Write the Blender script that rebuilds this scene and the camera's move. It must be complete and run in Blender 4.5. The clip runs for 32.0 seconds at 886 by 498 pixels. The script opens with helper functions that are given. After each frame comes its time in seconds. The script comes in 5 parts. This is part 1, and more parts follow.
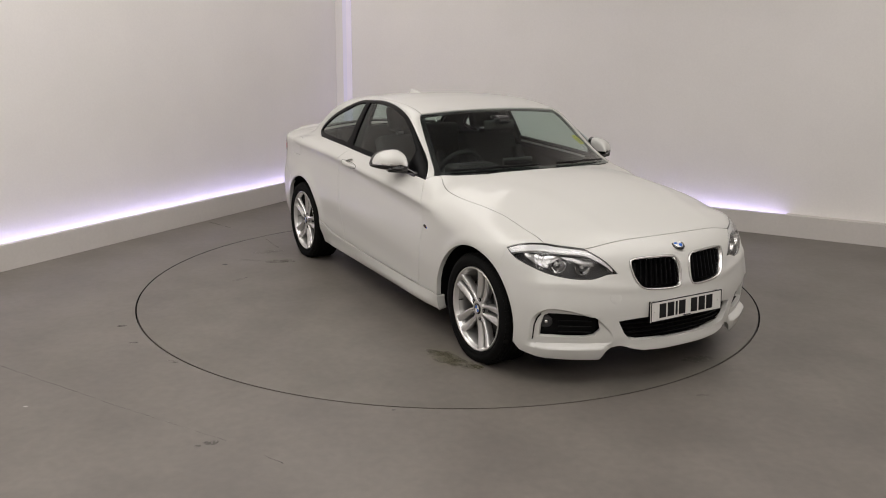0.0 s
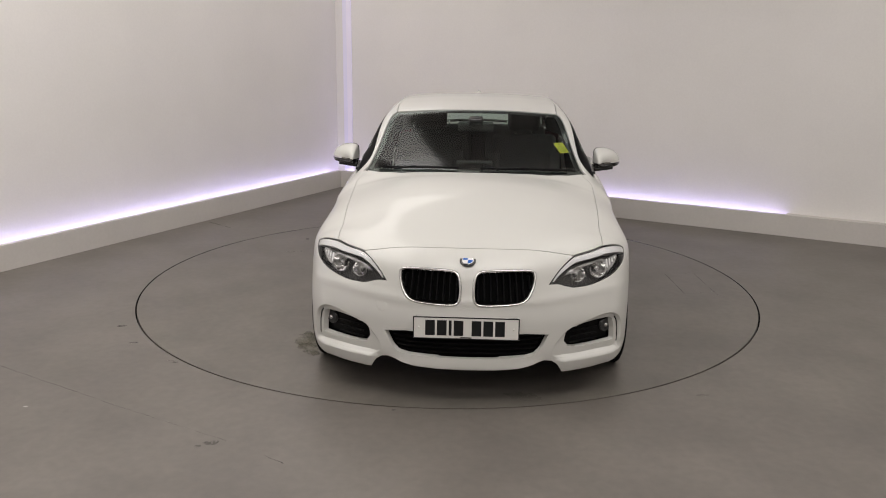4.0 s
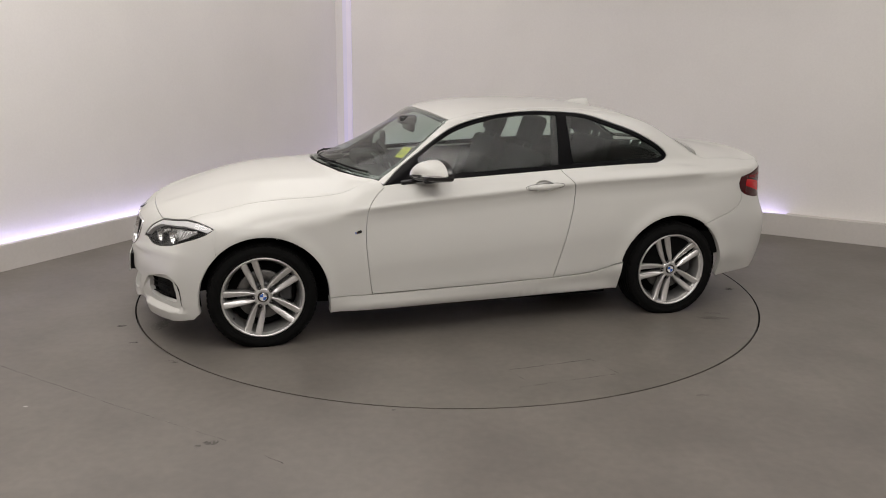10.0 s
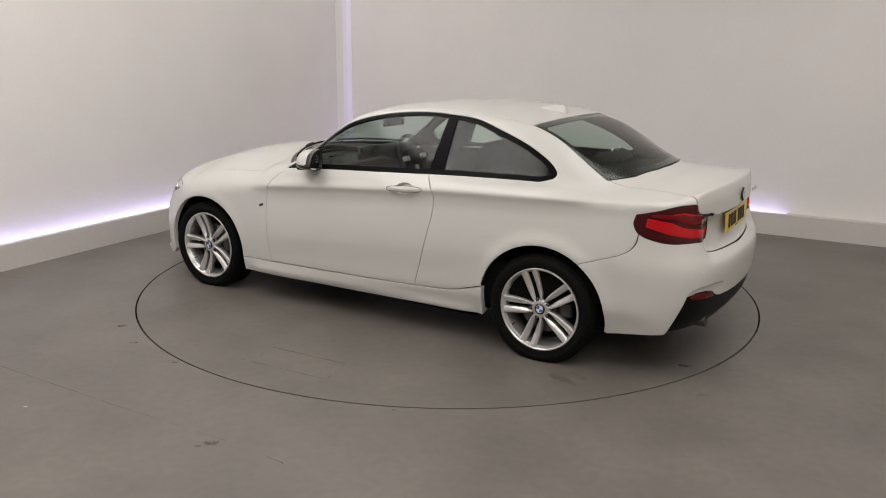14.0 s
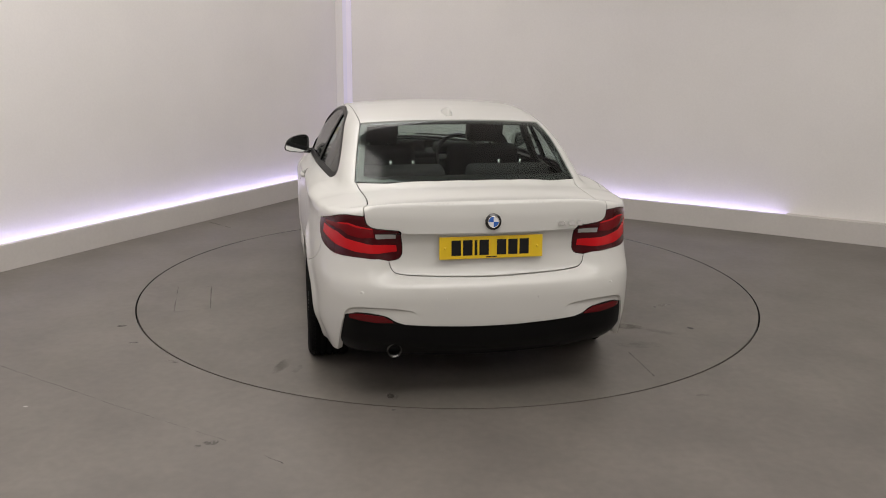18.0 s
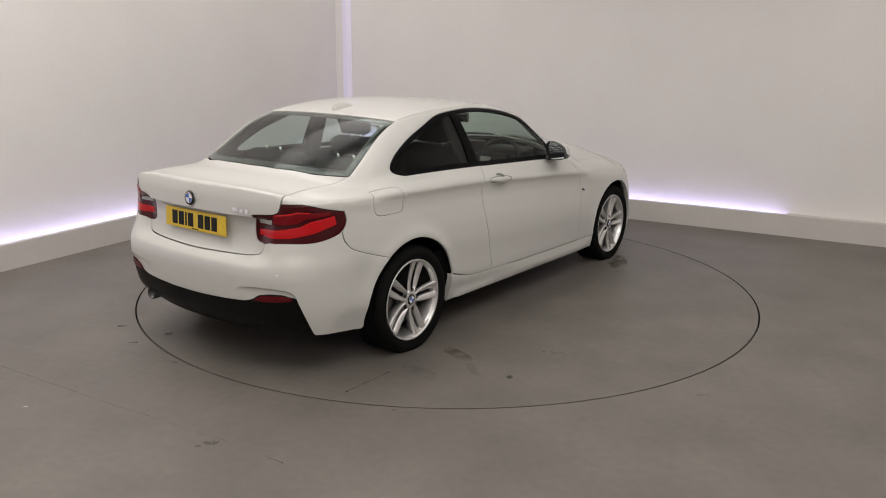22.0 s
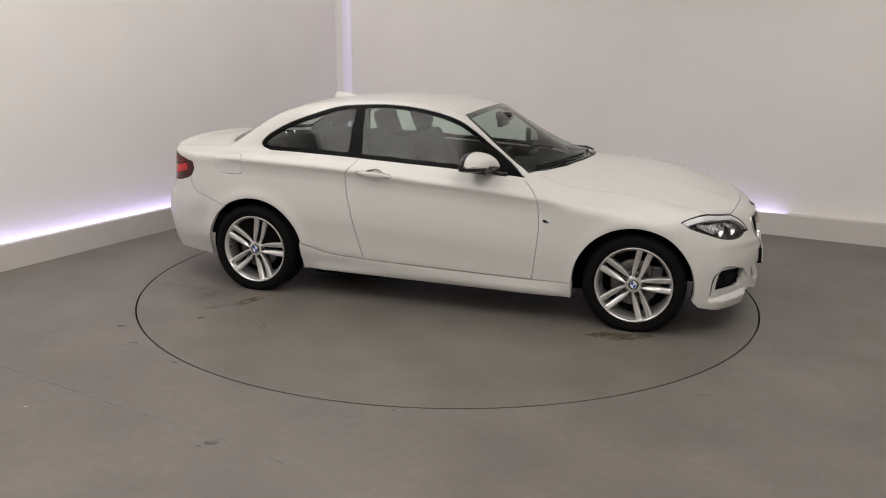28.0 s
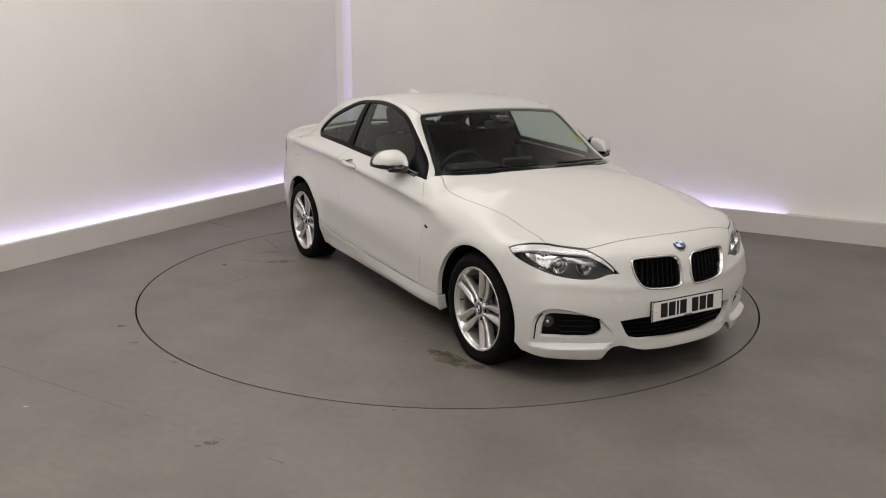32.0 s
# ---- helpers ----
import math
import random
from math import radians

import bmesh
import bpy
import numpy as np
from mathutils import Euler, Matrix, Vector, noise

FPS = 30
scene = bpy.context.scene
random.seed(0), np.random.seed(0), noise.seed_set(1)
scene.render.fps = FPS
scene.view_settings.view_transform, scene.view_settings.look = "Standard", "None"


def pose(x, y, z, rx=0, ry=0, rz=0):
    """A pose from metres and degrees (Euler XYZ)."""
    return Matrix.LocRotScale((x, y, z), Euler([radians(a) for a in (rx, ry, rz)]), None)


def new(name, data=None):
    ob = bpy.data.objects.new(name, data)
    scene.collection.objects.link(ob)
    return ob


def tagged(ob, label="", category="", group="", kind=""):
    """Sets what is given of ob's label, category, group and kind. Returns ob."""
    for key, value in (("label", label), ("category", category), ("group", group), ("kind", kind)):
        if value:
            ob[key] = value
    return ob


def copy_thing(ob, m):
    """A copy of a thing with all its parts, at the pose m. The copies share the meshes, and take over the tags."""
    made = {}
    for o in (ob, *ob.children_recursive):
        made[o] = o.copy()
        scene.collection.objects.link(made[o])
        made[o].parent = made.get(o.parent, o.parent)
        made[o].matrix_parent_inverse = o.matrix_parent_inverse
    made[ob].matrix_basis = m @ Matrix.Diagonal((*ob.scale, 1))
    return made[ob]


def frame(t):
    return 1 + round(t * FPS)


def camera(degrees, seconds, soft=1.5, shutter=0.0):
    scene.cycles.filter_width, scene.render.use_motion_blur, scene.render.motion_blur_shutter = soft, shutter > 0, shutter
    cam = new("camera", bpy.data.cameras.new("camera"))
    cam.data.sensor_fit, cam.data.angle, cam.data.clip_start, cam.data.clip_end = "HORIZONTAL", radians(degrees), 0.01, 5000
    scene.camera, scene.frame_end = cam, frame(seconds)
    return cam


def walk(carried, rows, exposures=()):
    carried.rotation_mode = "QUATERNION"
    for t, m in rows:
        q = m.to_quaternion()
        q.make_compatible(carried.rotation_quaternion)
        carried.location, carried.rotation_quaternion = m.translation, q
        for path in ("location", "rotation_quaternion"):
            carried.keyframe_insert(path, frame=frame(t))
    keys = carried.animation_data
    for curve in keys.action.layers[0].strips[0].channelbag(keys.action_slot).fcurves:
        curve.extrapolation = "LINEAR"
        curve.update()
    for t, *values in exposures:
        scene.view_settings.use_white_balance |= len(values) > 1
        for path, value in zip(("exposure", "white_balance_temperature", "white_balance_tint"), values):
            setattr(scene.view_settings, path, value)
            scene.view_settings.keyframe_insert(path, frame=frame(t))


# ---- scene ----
from mathutils.geometry import delaunay_2d_cdt

cam = camera(56.566, 32.0, 1.0)
EYE = (0.0, -6.0174, 1.7798)
YAW, PITCH, ROLL = -0.342, 14.193, 0.6405
STAND = pose(EYE[0], EYE[1], EYE[2], 90 - PITCH, 0, -YAW) @ pose(0, 0, 0, 0, 0, ROLL)
walk(cam, [(0, STAND), (32, STAND)])

# turn of the table: seconds, heading of the car in degrees
TURN = [(0, -59.67), (0.6, -59.8), (1, -61.08), (1.5, -63.8), (2, -68.66), (2.5, -74.5), (3, -80.61), (6, -116.30), (8, -139.95),
        (10, -163.75), (12, -187.58), (14, -211.35), (17, -246.92), (20, -282.5), (23, -318.0), (25, -341.85),
        (28, -377.60), (29, -389.45), (30, -401.3), (31, -413.08), (31.5, -417.05), (32, -419.42)]
CAR_OFF = (0.0878, 0.1981)
TABLE_R = 2.2286

# ---- light ----
world = bpy.data.worlds.new("world")
scene.world = world
world.use_nodes = True
world.node_tree.nodes["Background"].inputs[0].default_value = (0.8, 0.8, 0.85, 1)
world.node_tree.nodes["Background"].inputs[1].default_value = 0.05
scene.view_settings.exposure = 0.0


def softbox(name, x, y, z, sx, sy, power, turn=0, tint=(1.0, 0.955, 0.91), tilt=0):
    la = bpy.data.lights.new(name, "AREA")
    la.shape, la.size, la.size_y, la.energy, la.color = "RECTANGLE", sx, sy, power, tint
    ob = new(name, la)
    ob.matrix_world = pose(x, y, z, tilt, 0, turn)
    return ob


softbox("unseen_ceiling_softbox", 0.8, -4.2, 4.10, 3.4, 1.3, 68)
softbox("unseen_ceiling_softbox", -1.50, 2.15, 4.15, 1.5, 3.4, 29, -28)
softbox("unseen_ceiling_softbox", -2.75, -2.0, 4.10, 2.6, 4.6, 116, -28)
softbox("unseen_ceiling_softbox", 2.8, -2.0, 4.10, 3.6, 4.6, 73, -28)
# added fill lamp behind the camera, lifts the walls and near car sides
softbox("unseen_ceiling_softbox", 0.2, -6.9, 3.85, 5.0, 2.0, 68, 0, tilt=42)

# ---- materials ----


def mat(name, color, rough=0.5, metal=0.0, coat=0.0, grain=0.0, scale=40.0, bump=0.0, spec=0.5, blotch=0.0, blotch_scale=1.5, emit=0.0, coat_rough=0.05):
    """Plain surface with fine grain, broad blotches and a little relief."""
    m = bpy.data.materials.new(name)
    m.use_nodes = True
    nt = m.node_tree
    b = nt.nodes["Principled BSDF"]
    b.inputs["Base Color"].default_value = (*color, 1)
    b.inputs["Roughness"].default_value = rough
    b.inputs["Metallic"].default_value = metal
    b.inputs["Coat Weight"].default_value = coat
    b.inputs["Coat Roughness"].default_value = coat_rough
    b.inputs["Specular IOR Level"].default_value = spec
    if emit:
        b.inputs["Emission Color"].default_value = (*color, 1)
        b.inputs["Emission Strength"].default_value = emit
    if grain or bump or blotch:
        tc = nt.nodes.new("ShaderNodeTexCoord")
        n1 = nt.nodes.new("ShaderNodeTexNoise")
        n1.inputs["Scale"].default_value = scale
        n1.inputs["Detail"].default_value = 6
        nt.links.new(tc.outputs["Object"], n1.inputs["Vector"])
        n2 = nt.nodes.new("ShaderNodeTexNoise")
        n2.inputs["Scale"].default_value = blotch_scale
        n2.inputs["Detail"].default_value = 5
        nt.links.new(tc.outputs["Object"], n2.inputs["Vector"])
        prev = None
        for node, amount in ((n1, grain), (n2, blotch)):
            if not amount:
                continue
            mr = nt.nodes.new("ShaderNodeMapRange")
            mr.inputs[1].default_value, mr.inputs[2].default_value = 0.3, 0.7
            mr.inputs[3].default_value, mr.inputs[4].default_value = 1 - amount, 1 + amount
            nt.links.new(node.outputs["Fac"], mr.inputs[0])
            mx = nt.nodes.new("ShaderNodeVectorMath")
            mx.operation = "SCALE"
            if prev is None:
                mx.inputs[0].default_value = color
            else:
                nt.links.new(prev, mx.inputs[0])
            nt.links.new(mr.outputs[0], mx.inputs["Scale"])
            prev = mx.outputs[0]
        if prev is not None:
            nt.links.new(prev, b.inputs["Base Color"])
        if bump:
            bp = nt.nodes.new("ShaderNodeBump")
            bp.inputs["Strength"].default_value = bump
            bp.inputs["Distance"].default_value = 0.004
            nt.links.new(n1.outputs["Fac"], bp.inputs["Height"])
            nt.links.new(bp.outputs[0], b.inputs["Normal"])
    return m


def glass(name, tint, gloss_rough=0.0, ior=1.5):
    """A thin pane: tinted see-through, glossier at grazing angles."""
    m = bpy.data.materials.new(name)
    m.use_nodes = True
    nt = m.node_tree
    nt.nodes.remove(nt.nodes["Principled BSDF"])
    out = nt.nodes["Material Output"]
    tr = nt.nodes.new("ShaderNodeBsdfTransparent")
    tr.inputs[0].default_value = (*tint, 1)
    gl = nt.nodes.new("ShaderNodeBsdfGlossy")
    gl.inputs["Roughness"].default_value = gloss_rough
    lw = nt.nodes.new("ShaderNodeLayerWeight")
    lw.inputs[0].default_value = 0.5
    pw = nt.nodes.new("ShaderNodeMath")
    pw.operation = "POWER"
    pw.inputs[1].default_value = 5.0
    ad = nt.nodes.new("ShaderNodeMath")
    ad.operation = "MULTIPLY_ADD"
    ad.inputs[1].default_value = 0.9
    ad.inputs[2].default_value = ((ior - 1) / (ior + 1)) ** 2 * 1.1
    mx = nt.nodes.new("ShaderNodeMixShader")
    nt.links.new(lw.outputs["Facing"], pw.inputs[0])
    nt.links.new(pw.outputs[0], ad.inputs[0])
    nt.links.new(ad.outputs[0], mx.inputs[0])
    nt.links.new(tr.outputs[0], mx.inputs[1])
    nt.links.new(gl.outputs[0], mx.inputs[2])
    nt.links.new(mx.outputs[0], out.inputs[0])
    return m


PAINT = mat("white_paint", (0.606, 0.602, 0.574), 0.45, coat=0.62, coat_rough=0.08)
WALL = mat("wall_paint", (0.84, 0.815, 0.795), 0.75, grain=0.015, scale=60, bump=0.04, blotch=0.02)
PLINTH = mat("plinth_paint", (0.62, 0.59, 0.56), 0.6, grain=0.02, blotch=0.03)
FLOOR = mat("floor_paint", (0.146, 0.131, 0.117), 0.42, grain=0.07, scale=20, bump=0.05, blotch=0.15, blotch_scale=1.9)
DISC = mat("table_paint", (0.140, 0.126, 0.111), 0.42, grain=0.07, scale=20, bump=0.05, blotch=0.16, blotch_scale=2.1)
CEIL = mat("ceiling_paint", (0.74, 0.73, 0.72), 0.8, blotch=0.03)
LED = mat("led_strip", (0.60, 0.55, 1.0), 0.5, emit=9.0)
# soft corner glow painted as two emission levels, core and edge
LED_DIM = mat("corner_glow", (0.86, 0.81, 1.0), 0.5, emit=0.115)
GLOW_EDGE = mat("corner_glow_edge", (0.86, 0.83, 0.97), 0.5, emit=0.04)
BLACK = mat("black_plastic", (0.0040, 0.0040, 0.0044), 0.45, spec=0.14, grain=0.1, scale=300, bump=0.05)
GLOSS_BLACK = mat("gloss_black", (0.008, 0.008, 0.009), 0.12, coat=0.5)
SURROUND = mat("window_surround", (0.0025, 0.0025, 0.003), 0.3, spec=0.06)
# near-black for liners, and for shade behind gaps and in holes
DARK = mat("dark_liner_and_shade", (0.003, 0.003, 0.003), 0.9, spec=0.1)
RUBBER = mat("tyre_rubber", (0.006, 0.006, 0.006), 0.8, spec=0.08, grain=0.15, scale=120, bump=0.1)
ALLOY = mat("silver_alloy", (0.68, 0.672, 0.66), 0.28, metal=0.72, coat=0.6, grain=0.03, scale=400)
# the alloy's silver made darker, for the shade inside the rim
BARREL = mat("shaded_silver_barrel", (0.42, 0.415, 0.405), 0.35, metal=0.75, grain=0.03, scale=300)
CHROME = mat("chrome", (0.80, 0.80, 0.80), 0.07, metal=1.0)
SATIN = mat("satin_chrome", (0.74, 0.74, 0.73), 0.24, metal=1.0)
EXHAUST = mat("bright_steel", (0.10, 0.098, 0.095), 0.3, metal=1.0)
LAMP_GREY = mat("lamp_housing", (0.040, 0.040, 0.042), 0.35)
STEEL = mat("brake_steel", (0.16, 0.155, 0.15), 0.45, metal=0.9, grain=0.1, scale=80)
RED_LENS = mat("red_lens", (0.52, 0.006, 0.010), 0.2, coat=0.1, spec=0.3)
DARK_RED = mat("dark_red_lens", (0.052, 0.002, 0.004), 0.15, coat=0.1, spec=0.3)
DEEP_RED = mat("deep_red_lens", (0.16, 0.003, 0.006), 0.15, coat=0.1, spec=0.3)
REFLECTOR = mat("red_reflector", (0.10, 0.004, 0.006), 0.25, coat=0.1, spec=0.3)
CLEAR_LENS = mat("clear_lamp", (0.55, 0.55, 0.55), 0.15, metal=0.6, coat=1.0)
PLATE_W = mat("plate_white", (0.70, 0.69, 0.66), 0.35, coat=0.3)
PLATE_Y = mat("plate_yellow", (0.74, 0.50, 0.015), 0.35, coat=0.3)
INK = mat("plate_ink", (0.006, 0.006, 0.007), 0.6, spec=0.3)
BLUE = mat("badge_blue", (0.03, 0.13, 0.50), 0.2, coat=0.8)
WHITE = mat("badge_white", (0.75, 0.75, 0.76), 0.2, coat=0.8)
CLOTH = mat("seat_cloth", (0.012, 0.0125, 0.0125), 0.9, grain=0.15, scale=60, bump=0.05)
TRIM = mat("dash_plastic", (0.011, 0.0115, 0.0115), 0.65, spec=0.3, grain=0.1, scale=90, bump=0.04)
HEADLINING = mat("headlining", (0.03, 0.03, 0.03), 0.9, grain=0.05, scale=200)
STICKER = mat("yellow_sticker", (0.56, 0.55, 0.03), 0.5)
STICKER_INK = mat("sticker_green", (0.05, 0.08, 0.015), 0.5)


def stain(name, color, cover, scale):
    """Patchy see-through dirt."""
    m = mat(name, color, 0.6)
    nt = m.node_tree
    tc, no, mr = nt.nodes.new("ShaderNodeTexCoord"), nt.nodes.new("ShaderNodeTexNoise"), nt.nodes.new("ShaderNodeMapRange")
    no.inputs["Scale"].default_value, no.inputs["Detail"].default_value = scale, 5
    mr.inputs[1].default_value, mr.inputs[2].default_value, mr.inputs[3].default_value, mr.inputs[4].default_value = 0.35, 0.65, 0.0, cover
    tr, mx = nt.nodes.new("ShaderNodeBsdfTransparent"), nt.nodes.new("ShaderNodeMixShader")
    nt.links.new(tc.outputs["Object"], no.inputs["Vector"])
    nt.links.new(no.outputs["Fac"], mr.inputs[0])
    nt.links.new(mr.outputs[0], mx.inputs[0])
    nt.links.new(tr.outputs[0], mx.inputs[1])
    nt.links.new(nt.nodes["Principled BSDF"].outputs[0], mx.inputs[2])
    nt.links.new(mx.outputs[0], nt.nodes["Material Output"].inputs[0])
    return m


DIRT = stain("floor_stain", (0.060, 0.055, 0.042), 0.24, 14)
OLIVE = stain("olive_stain", (0.080, 0.074, 0.026), 0.60, 11)
SMUDGE = stain("floor_smudge", (0.050, 0.045, 0.038), 0.75, 16)
SPOT = mat("oil_spot", (0.026, 0.024, 0.022), 0.5, grain=0.3, scale=60)
SCRATCH = stain("floor_scratch", (0.030, 0.027, 0.023), 0.75, 9)
PALE = mat("floor_chip", (0.5, 0.48, 0.45), 0.6)
GLASS = glass("window_glass", (0.70, 0.79, 0.745), 0.10)
LENS = glass("lamp_glass", (0.9, 0.9, 0.9))
MIRROR = mat("mirror_glass", (0.75, 0.77, 0.78), 0.02, metal=1.0)

# ---- mesh helpers ----


def link(name, bm, material, parent=None, label="", smooth=True):
    me = bpy.data.meshes.new(name)
    bm.to_mesh(me)
    bm.free()
    me.materials.append(material)
    if smooth:
        for f in me.polygons:
            f.use_smooth = True
    ob = new(name, me)
    if parent:
        ob.parent = parent
    if label:
        ob["label"] = label
    return ob


def part(name, bm, material, parent, label="", smooth=True):
    return link(name, bm, material, parent, label, smooth)


def raw(name, verts, faces, material, parent=None, label="", smooth=True):
    me = bpy.data.meshes.new(name)
    me.from_pydata([tuple(v) for v in verts], [], faces)
    me.materials.append(material)
    if smooth:
        for f in me.polygons:
            f.use_smooth = True
    me.update()
    ob = new(name, me)
    if parent:
        ob.parent = parent
    if label:
        ob["label"] = label
    return ob


def box(sx, sy, sz, at=(0, 0, 0), bevel=0.0, seg=2, m=None):
    bm = bmesh.new()
    bmesh.ops.create_cube(bm, size=1, matrix=Matrix.Translation(at) @ Matrix.Diagonal((sx, sy, sz, 1)))
    if bevel:
        bmesh.ops.bevel(bm, geom=bm.edges[:], offset=bevel, segments=seg, profile=0.6, affect="EDGES")
    if m is not None:
        bm.transform(m)
    return bm


def tube(r0, r1, length, seg=32, m=None, caps=True):
    bm = bmesh.new()
    bmesh.ops.create_cone(bm, cap_ends=caps, segments=seg, radius1=r0, radius2=r1, depth=length)
    if m is not None:
        bm.transform(m)
    return bm


def revolve(profile, seg=64, close=False):
    """Profile of (radius, y) turned about the y axis."""
    verts, faces, n = [], [], len(profile)
    for i in range(seg):
        a = 2 * math.pi * i / seg
        for r, y in profile:
            verts.append((r * math.cos(a), y, r * math.sin(a)))
    for i in range(seg):
        j = (i + 1) % seg
        for k in range(n if close else n - 1):
            l = (k + 1) % n
            faces.append((i * n + k, i * n + l, j * n + l, j * n + k))
    return verts, faces


def spline(pts):
    """Smooth curve y(x) through the points, as a table lookup."""
    pts = sorted(pts)
    xs, ys = np.array([p[0] for p in pts], float), np.array([p[1] for p in pts], float)
    h, d = np.diff(xs), np.diff(ys) / np.diff(xs)
    m = np.zeros(len(xs))
    ok = d[:-1] * d[1:] > 0
    m[1:-1][ok] = ((h[:-1] + h[1:]) / (h[:-1] / np.where(ok, d[1:], 1) + h[1:] / np.where(ok, d[:-1], 1)))[ok]
    m[0], m[-1] = d[0], d[-1]
    gx = np.linspace(xs[0], xs[-1], 700)
    i = np.clip(np.searchsorted(xs, gx, side="right") - 1, 0, len(h) - 1)
    t = (gx - xs[i]) / h[i]
    gy = (2 * t**3 - 3 * t**2 + 1) * ys[i] + (t**3 - 2 * t**2 + t) * h[i] * m[i] + (3 * t**2 - 2 * t**3) * ys[i + 1] + (t**3 - t**2) * h[i] * m[i + 1]
    return lambda x: np.interp(x, gx, gy)


def smax(a, b, k):
    h = np.maximum(k - np.abs(a - b), 0) / k
    return np.maximum(a, b) + h * h * k * 0.25


def smin(a, b, k):
    return -smax(-a, -b, k)


# ---- room ----
CORNER = Matrix.Translation((-1.338, 4.1145, 0)) @ pose(0, 0, 0, 0, 0, -28.0)  # x along one wall, -y along the other
RX, RY, RZ = 10.0, 11.5, 4.3
COVE = 0.13


def room_box(name, x0, x1, y0, y1, z0, z1, material, label, category, kind="structure", bevel=0.0):
    bm = box(x1 - x0, y1 - y0, z1 - z0, ((x0 + x1) / 2, (y0 + y1) / 2, (z0 + z1) / 2), bevel)
    bm.transform(CORNER)
    ob = link(name, bm, material, None, label, smooth=False)
    return tagged(ob, label, category, kind=kind)


room_box("wall_left", -COVE - 0.2, -COVE, -RY, COVE + 0.2, 0, RZ, WALL, "smooth off-white painted studio wall", "wall")
room_box("wall_right", -COVE, RX, COVE, COVE + 0.2, 0, RZ, WALL, "smooth off-white painted studio wall with cove light", "wall")
room_box("wall_back", -COVE, RX, -RY - 0.2, -RY, 0, RZ, WALL, "plain off-white painted wall", "wall")
room_box("wall_side", RX, RX + 0.2, -RY - 0.2, COVE + 0.2, 0, RZ, WALL, "plain off-white painted wall", "wall")
room_box("ceiling", -0.4, RX + 0.2, -RY - 0.2, 0.4, RZ, RZ + 0.15, CEIL, "plain pale studio ceiling", "ceiling")
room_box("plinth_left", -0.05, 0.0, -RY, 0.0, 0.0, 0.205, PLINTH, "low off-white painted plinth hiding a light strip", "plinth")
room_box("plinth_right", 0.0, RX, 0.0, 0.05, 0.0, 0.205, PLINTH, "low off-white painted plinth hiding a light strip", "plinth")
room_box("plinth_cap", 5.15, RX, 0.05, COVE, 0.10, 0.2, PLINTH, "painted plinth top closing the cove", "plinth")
s1 = room_box("light_strip_left", -0.085, -0.055, -RY, -0.05, 0.125, 0.135, LED, "glowing pale violet cove light strip", "light strip", "fixture")
s2 = room_box("light_strip_right", 0.0, 5.1, 0.055, 0.085, 0.125, 0.135, LED, "glowing pale violet cove light strip", "light strip", "fixture")
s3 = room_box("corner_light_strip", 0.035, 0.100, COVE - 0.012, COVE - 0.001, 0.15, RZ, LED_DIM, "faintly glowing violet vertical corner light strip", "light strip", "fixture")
# dim emissive band beside the strip, the glow's falloff put into emission
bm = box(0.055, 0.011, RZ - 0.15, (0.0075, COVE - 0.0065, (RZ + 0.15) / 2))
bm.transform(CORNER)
link("glow_falloff", bm, GLOW_EDGE, s3, "dim emissive band holding the fading glow beside the corner strip", smooth=False)

for strip in (s1, s2, s3):
    tagged(strip, group="violet light strips of the studio")


def flat_shape(outline, holes, spacing=0.5):
    """Triangles of a flat outline with holes."""
    pts, edges = [], []
    for loop in [outline] + holes:
        b, n = len(pts), len(loop)
        pts += [Vector((p[0], p[1])) for p in loop]
        edges += [(b + i, b + (i + 1) % n) for i in range(n)]
    v, _, f, *_ = delaunay_2d_cdt(pts, edges, [], 0, 1e-6)
    v = np.array([tuple(p) for p in v])
    tri = np.array([list(t) for t in f])
    c = v[tri].mean(1)
    keep = inside(c, np.array([(p[0], p[1]) for p in outline]))
    for h in holes:
        keep &= ~inside(c, np.array([(p[0], p[1]) for p in h]))
    return v, tri[keep]


def inside(p, poly):
    x, y = p[:, 0], p[:, 1]
    ok = np.zeros(len(p), bool)
    a, b = poly, np.roll(poly, -1, 0)
    for (x0, y0), (x1, y1) in zip(a, b):
        if y0 == y1:
            continue
        hit = ((y0 > y) != (y1 > y)) & (x < (x1 - x0) * (y - y0) / (y1 - y0) + x0)
        ok ^= hit
    return ok


def ring_pts(r, n=160):
    return [(r * math.cos(2 * math.pi * i / n), r * math.sin(2 * math.pi * i / n)) for i in range(n)]


quad = [tuple((CORNER @ Vector(p))[:2]) for p in ((-0.3, 0.3, 0), (-0.3, -RY - 0.2, 0), (RX + 0.2, -RY - 0.2, 0), (RX + 0.2, 0.3, 0))]
fv, ff = flat_shape(quad, [ring_pts(TABLE_R + 0.0055)])
fverts = [(x, y, 0.0) for x, y in fv]
ob = raw("floor", fverts, [tuple(t) for t in ff], FLOOR, None, smooth=False)
tagged(ob, "worn grey-brown painted concrete studio floor", "floor", kind="structure")
dv, df = revolve([(0.0, 0.0), (TABLE_R - 0.0055, 0.0), (TABLE_R - 0.0055, -0.03)], 160)
dv = [(x, z, y) for x, y, z in dv]
TABLE = raw("turntable", dv, [f[::-1] for f in df], DISC, None, smooth=False)
tagged(TABLE, "worn grey painted round turntable flush with the floor", "turntable")
pv, pf = revolve([(0.0, -0.04), (TABLE_R + 0.1, -0.04)], 96)
raw("table_pit", [(x, z, y) for x, y, z in pv], pf, DARK, None, smooth=False)
tagged(bpy.data.objects["table_pit"], "dark gap round the turntable", "pit", kind="structure")

# ---- marks on the floor and on the table ----


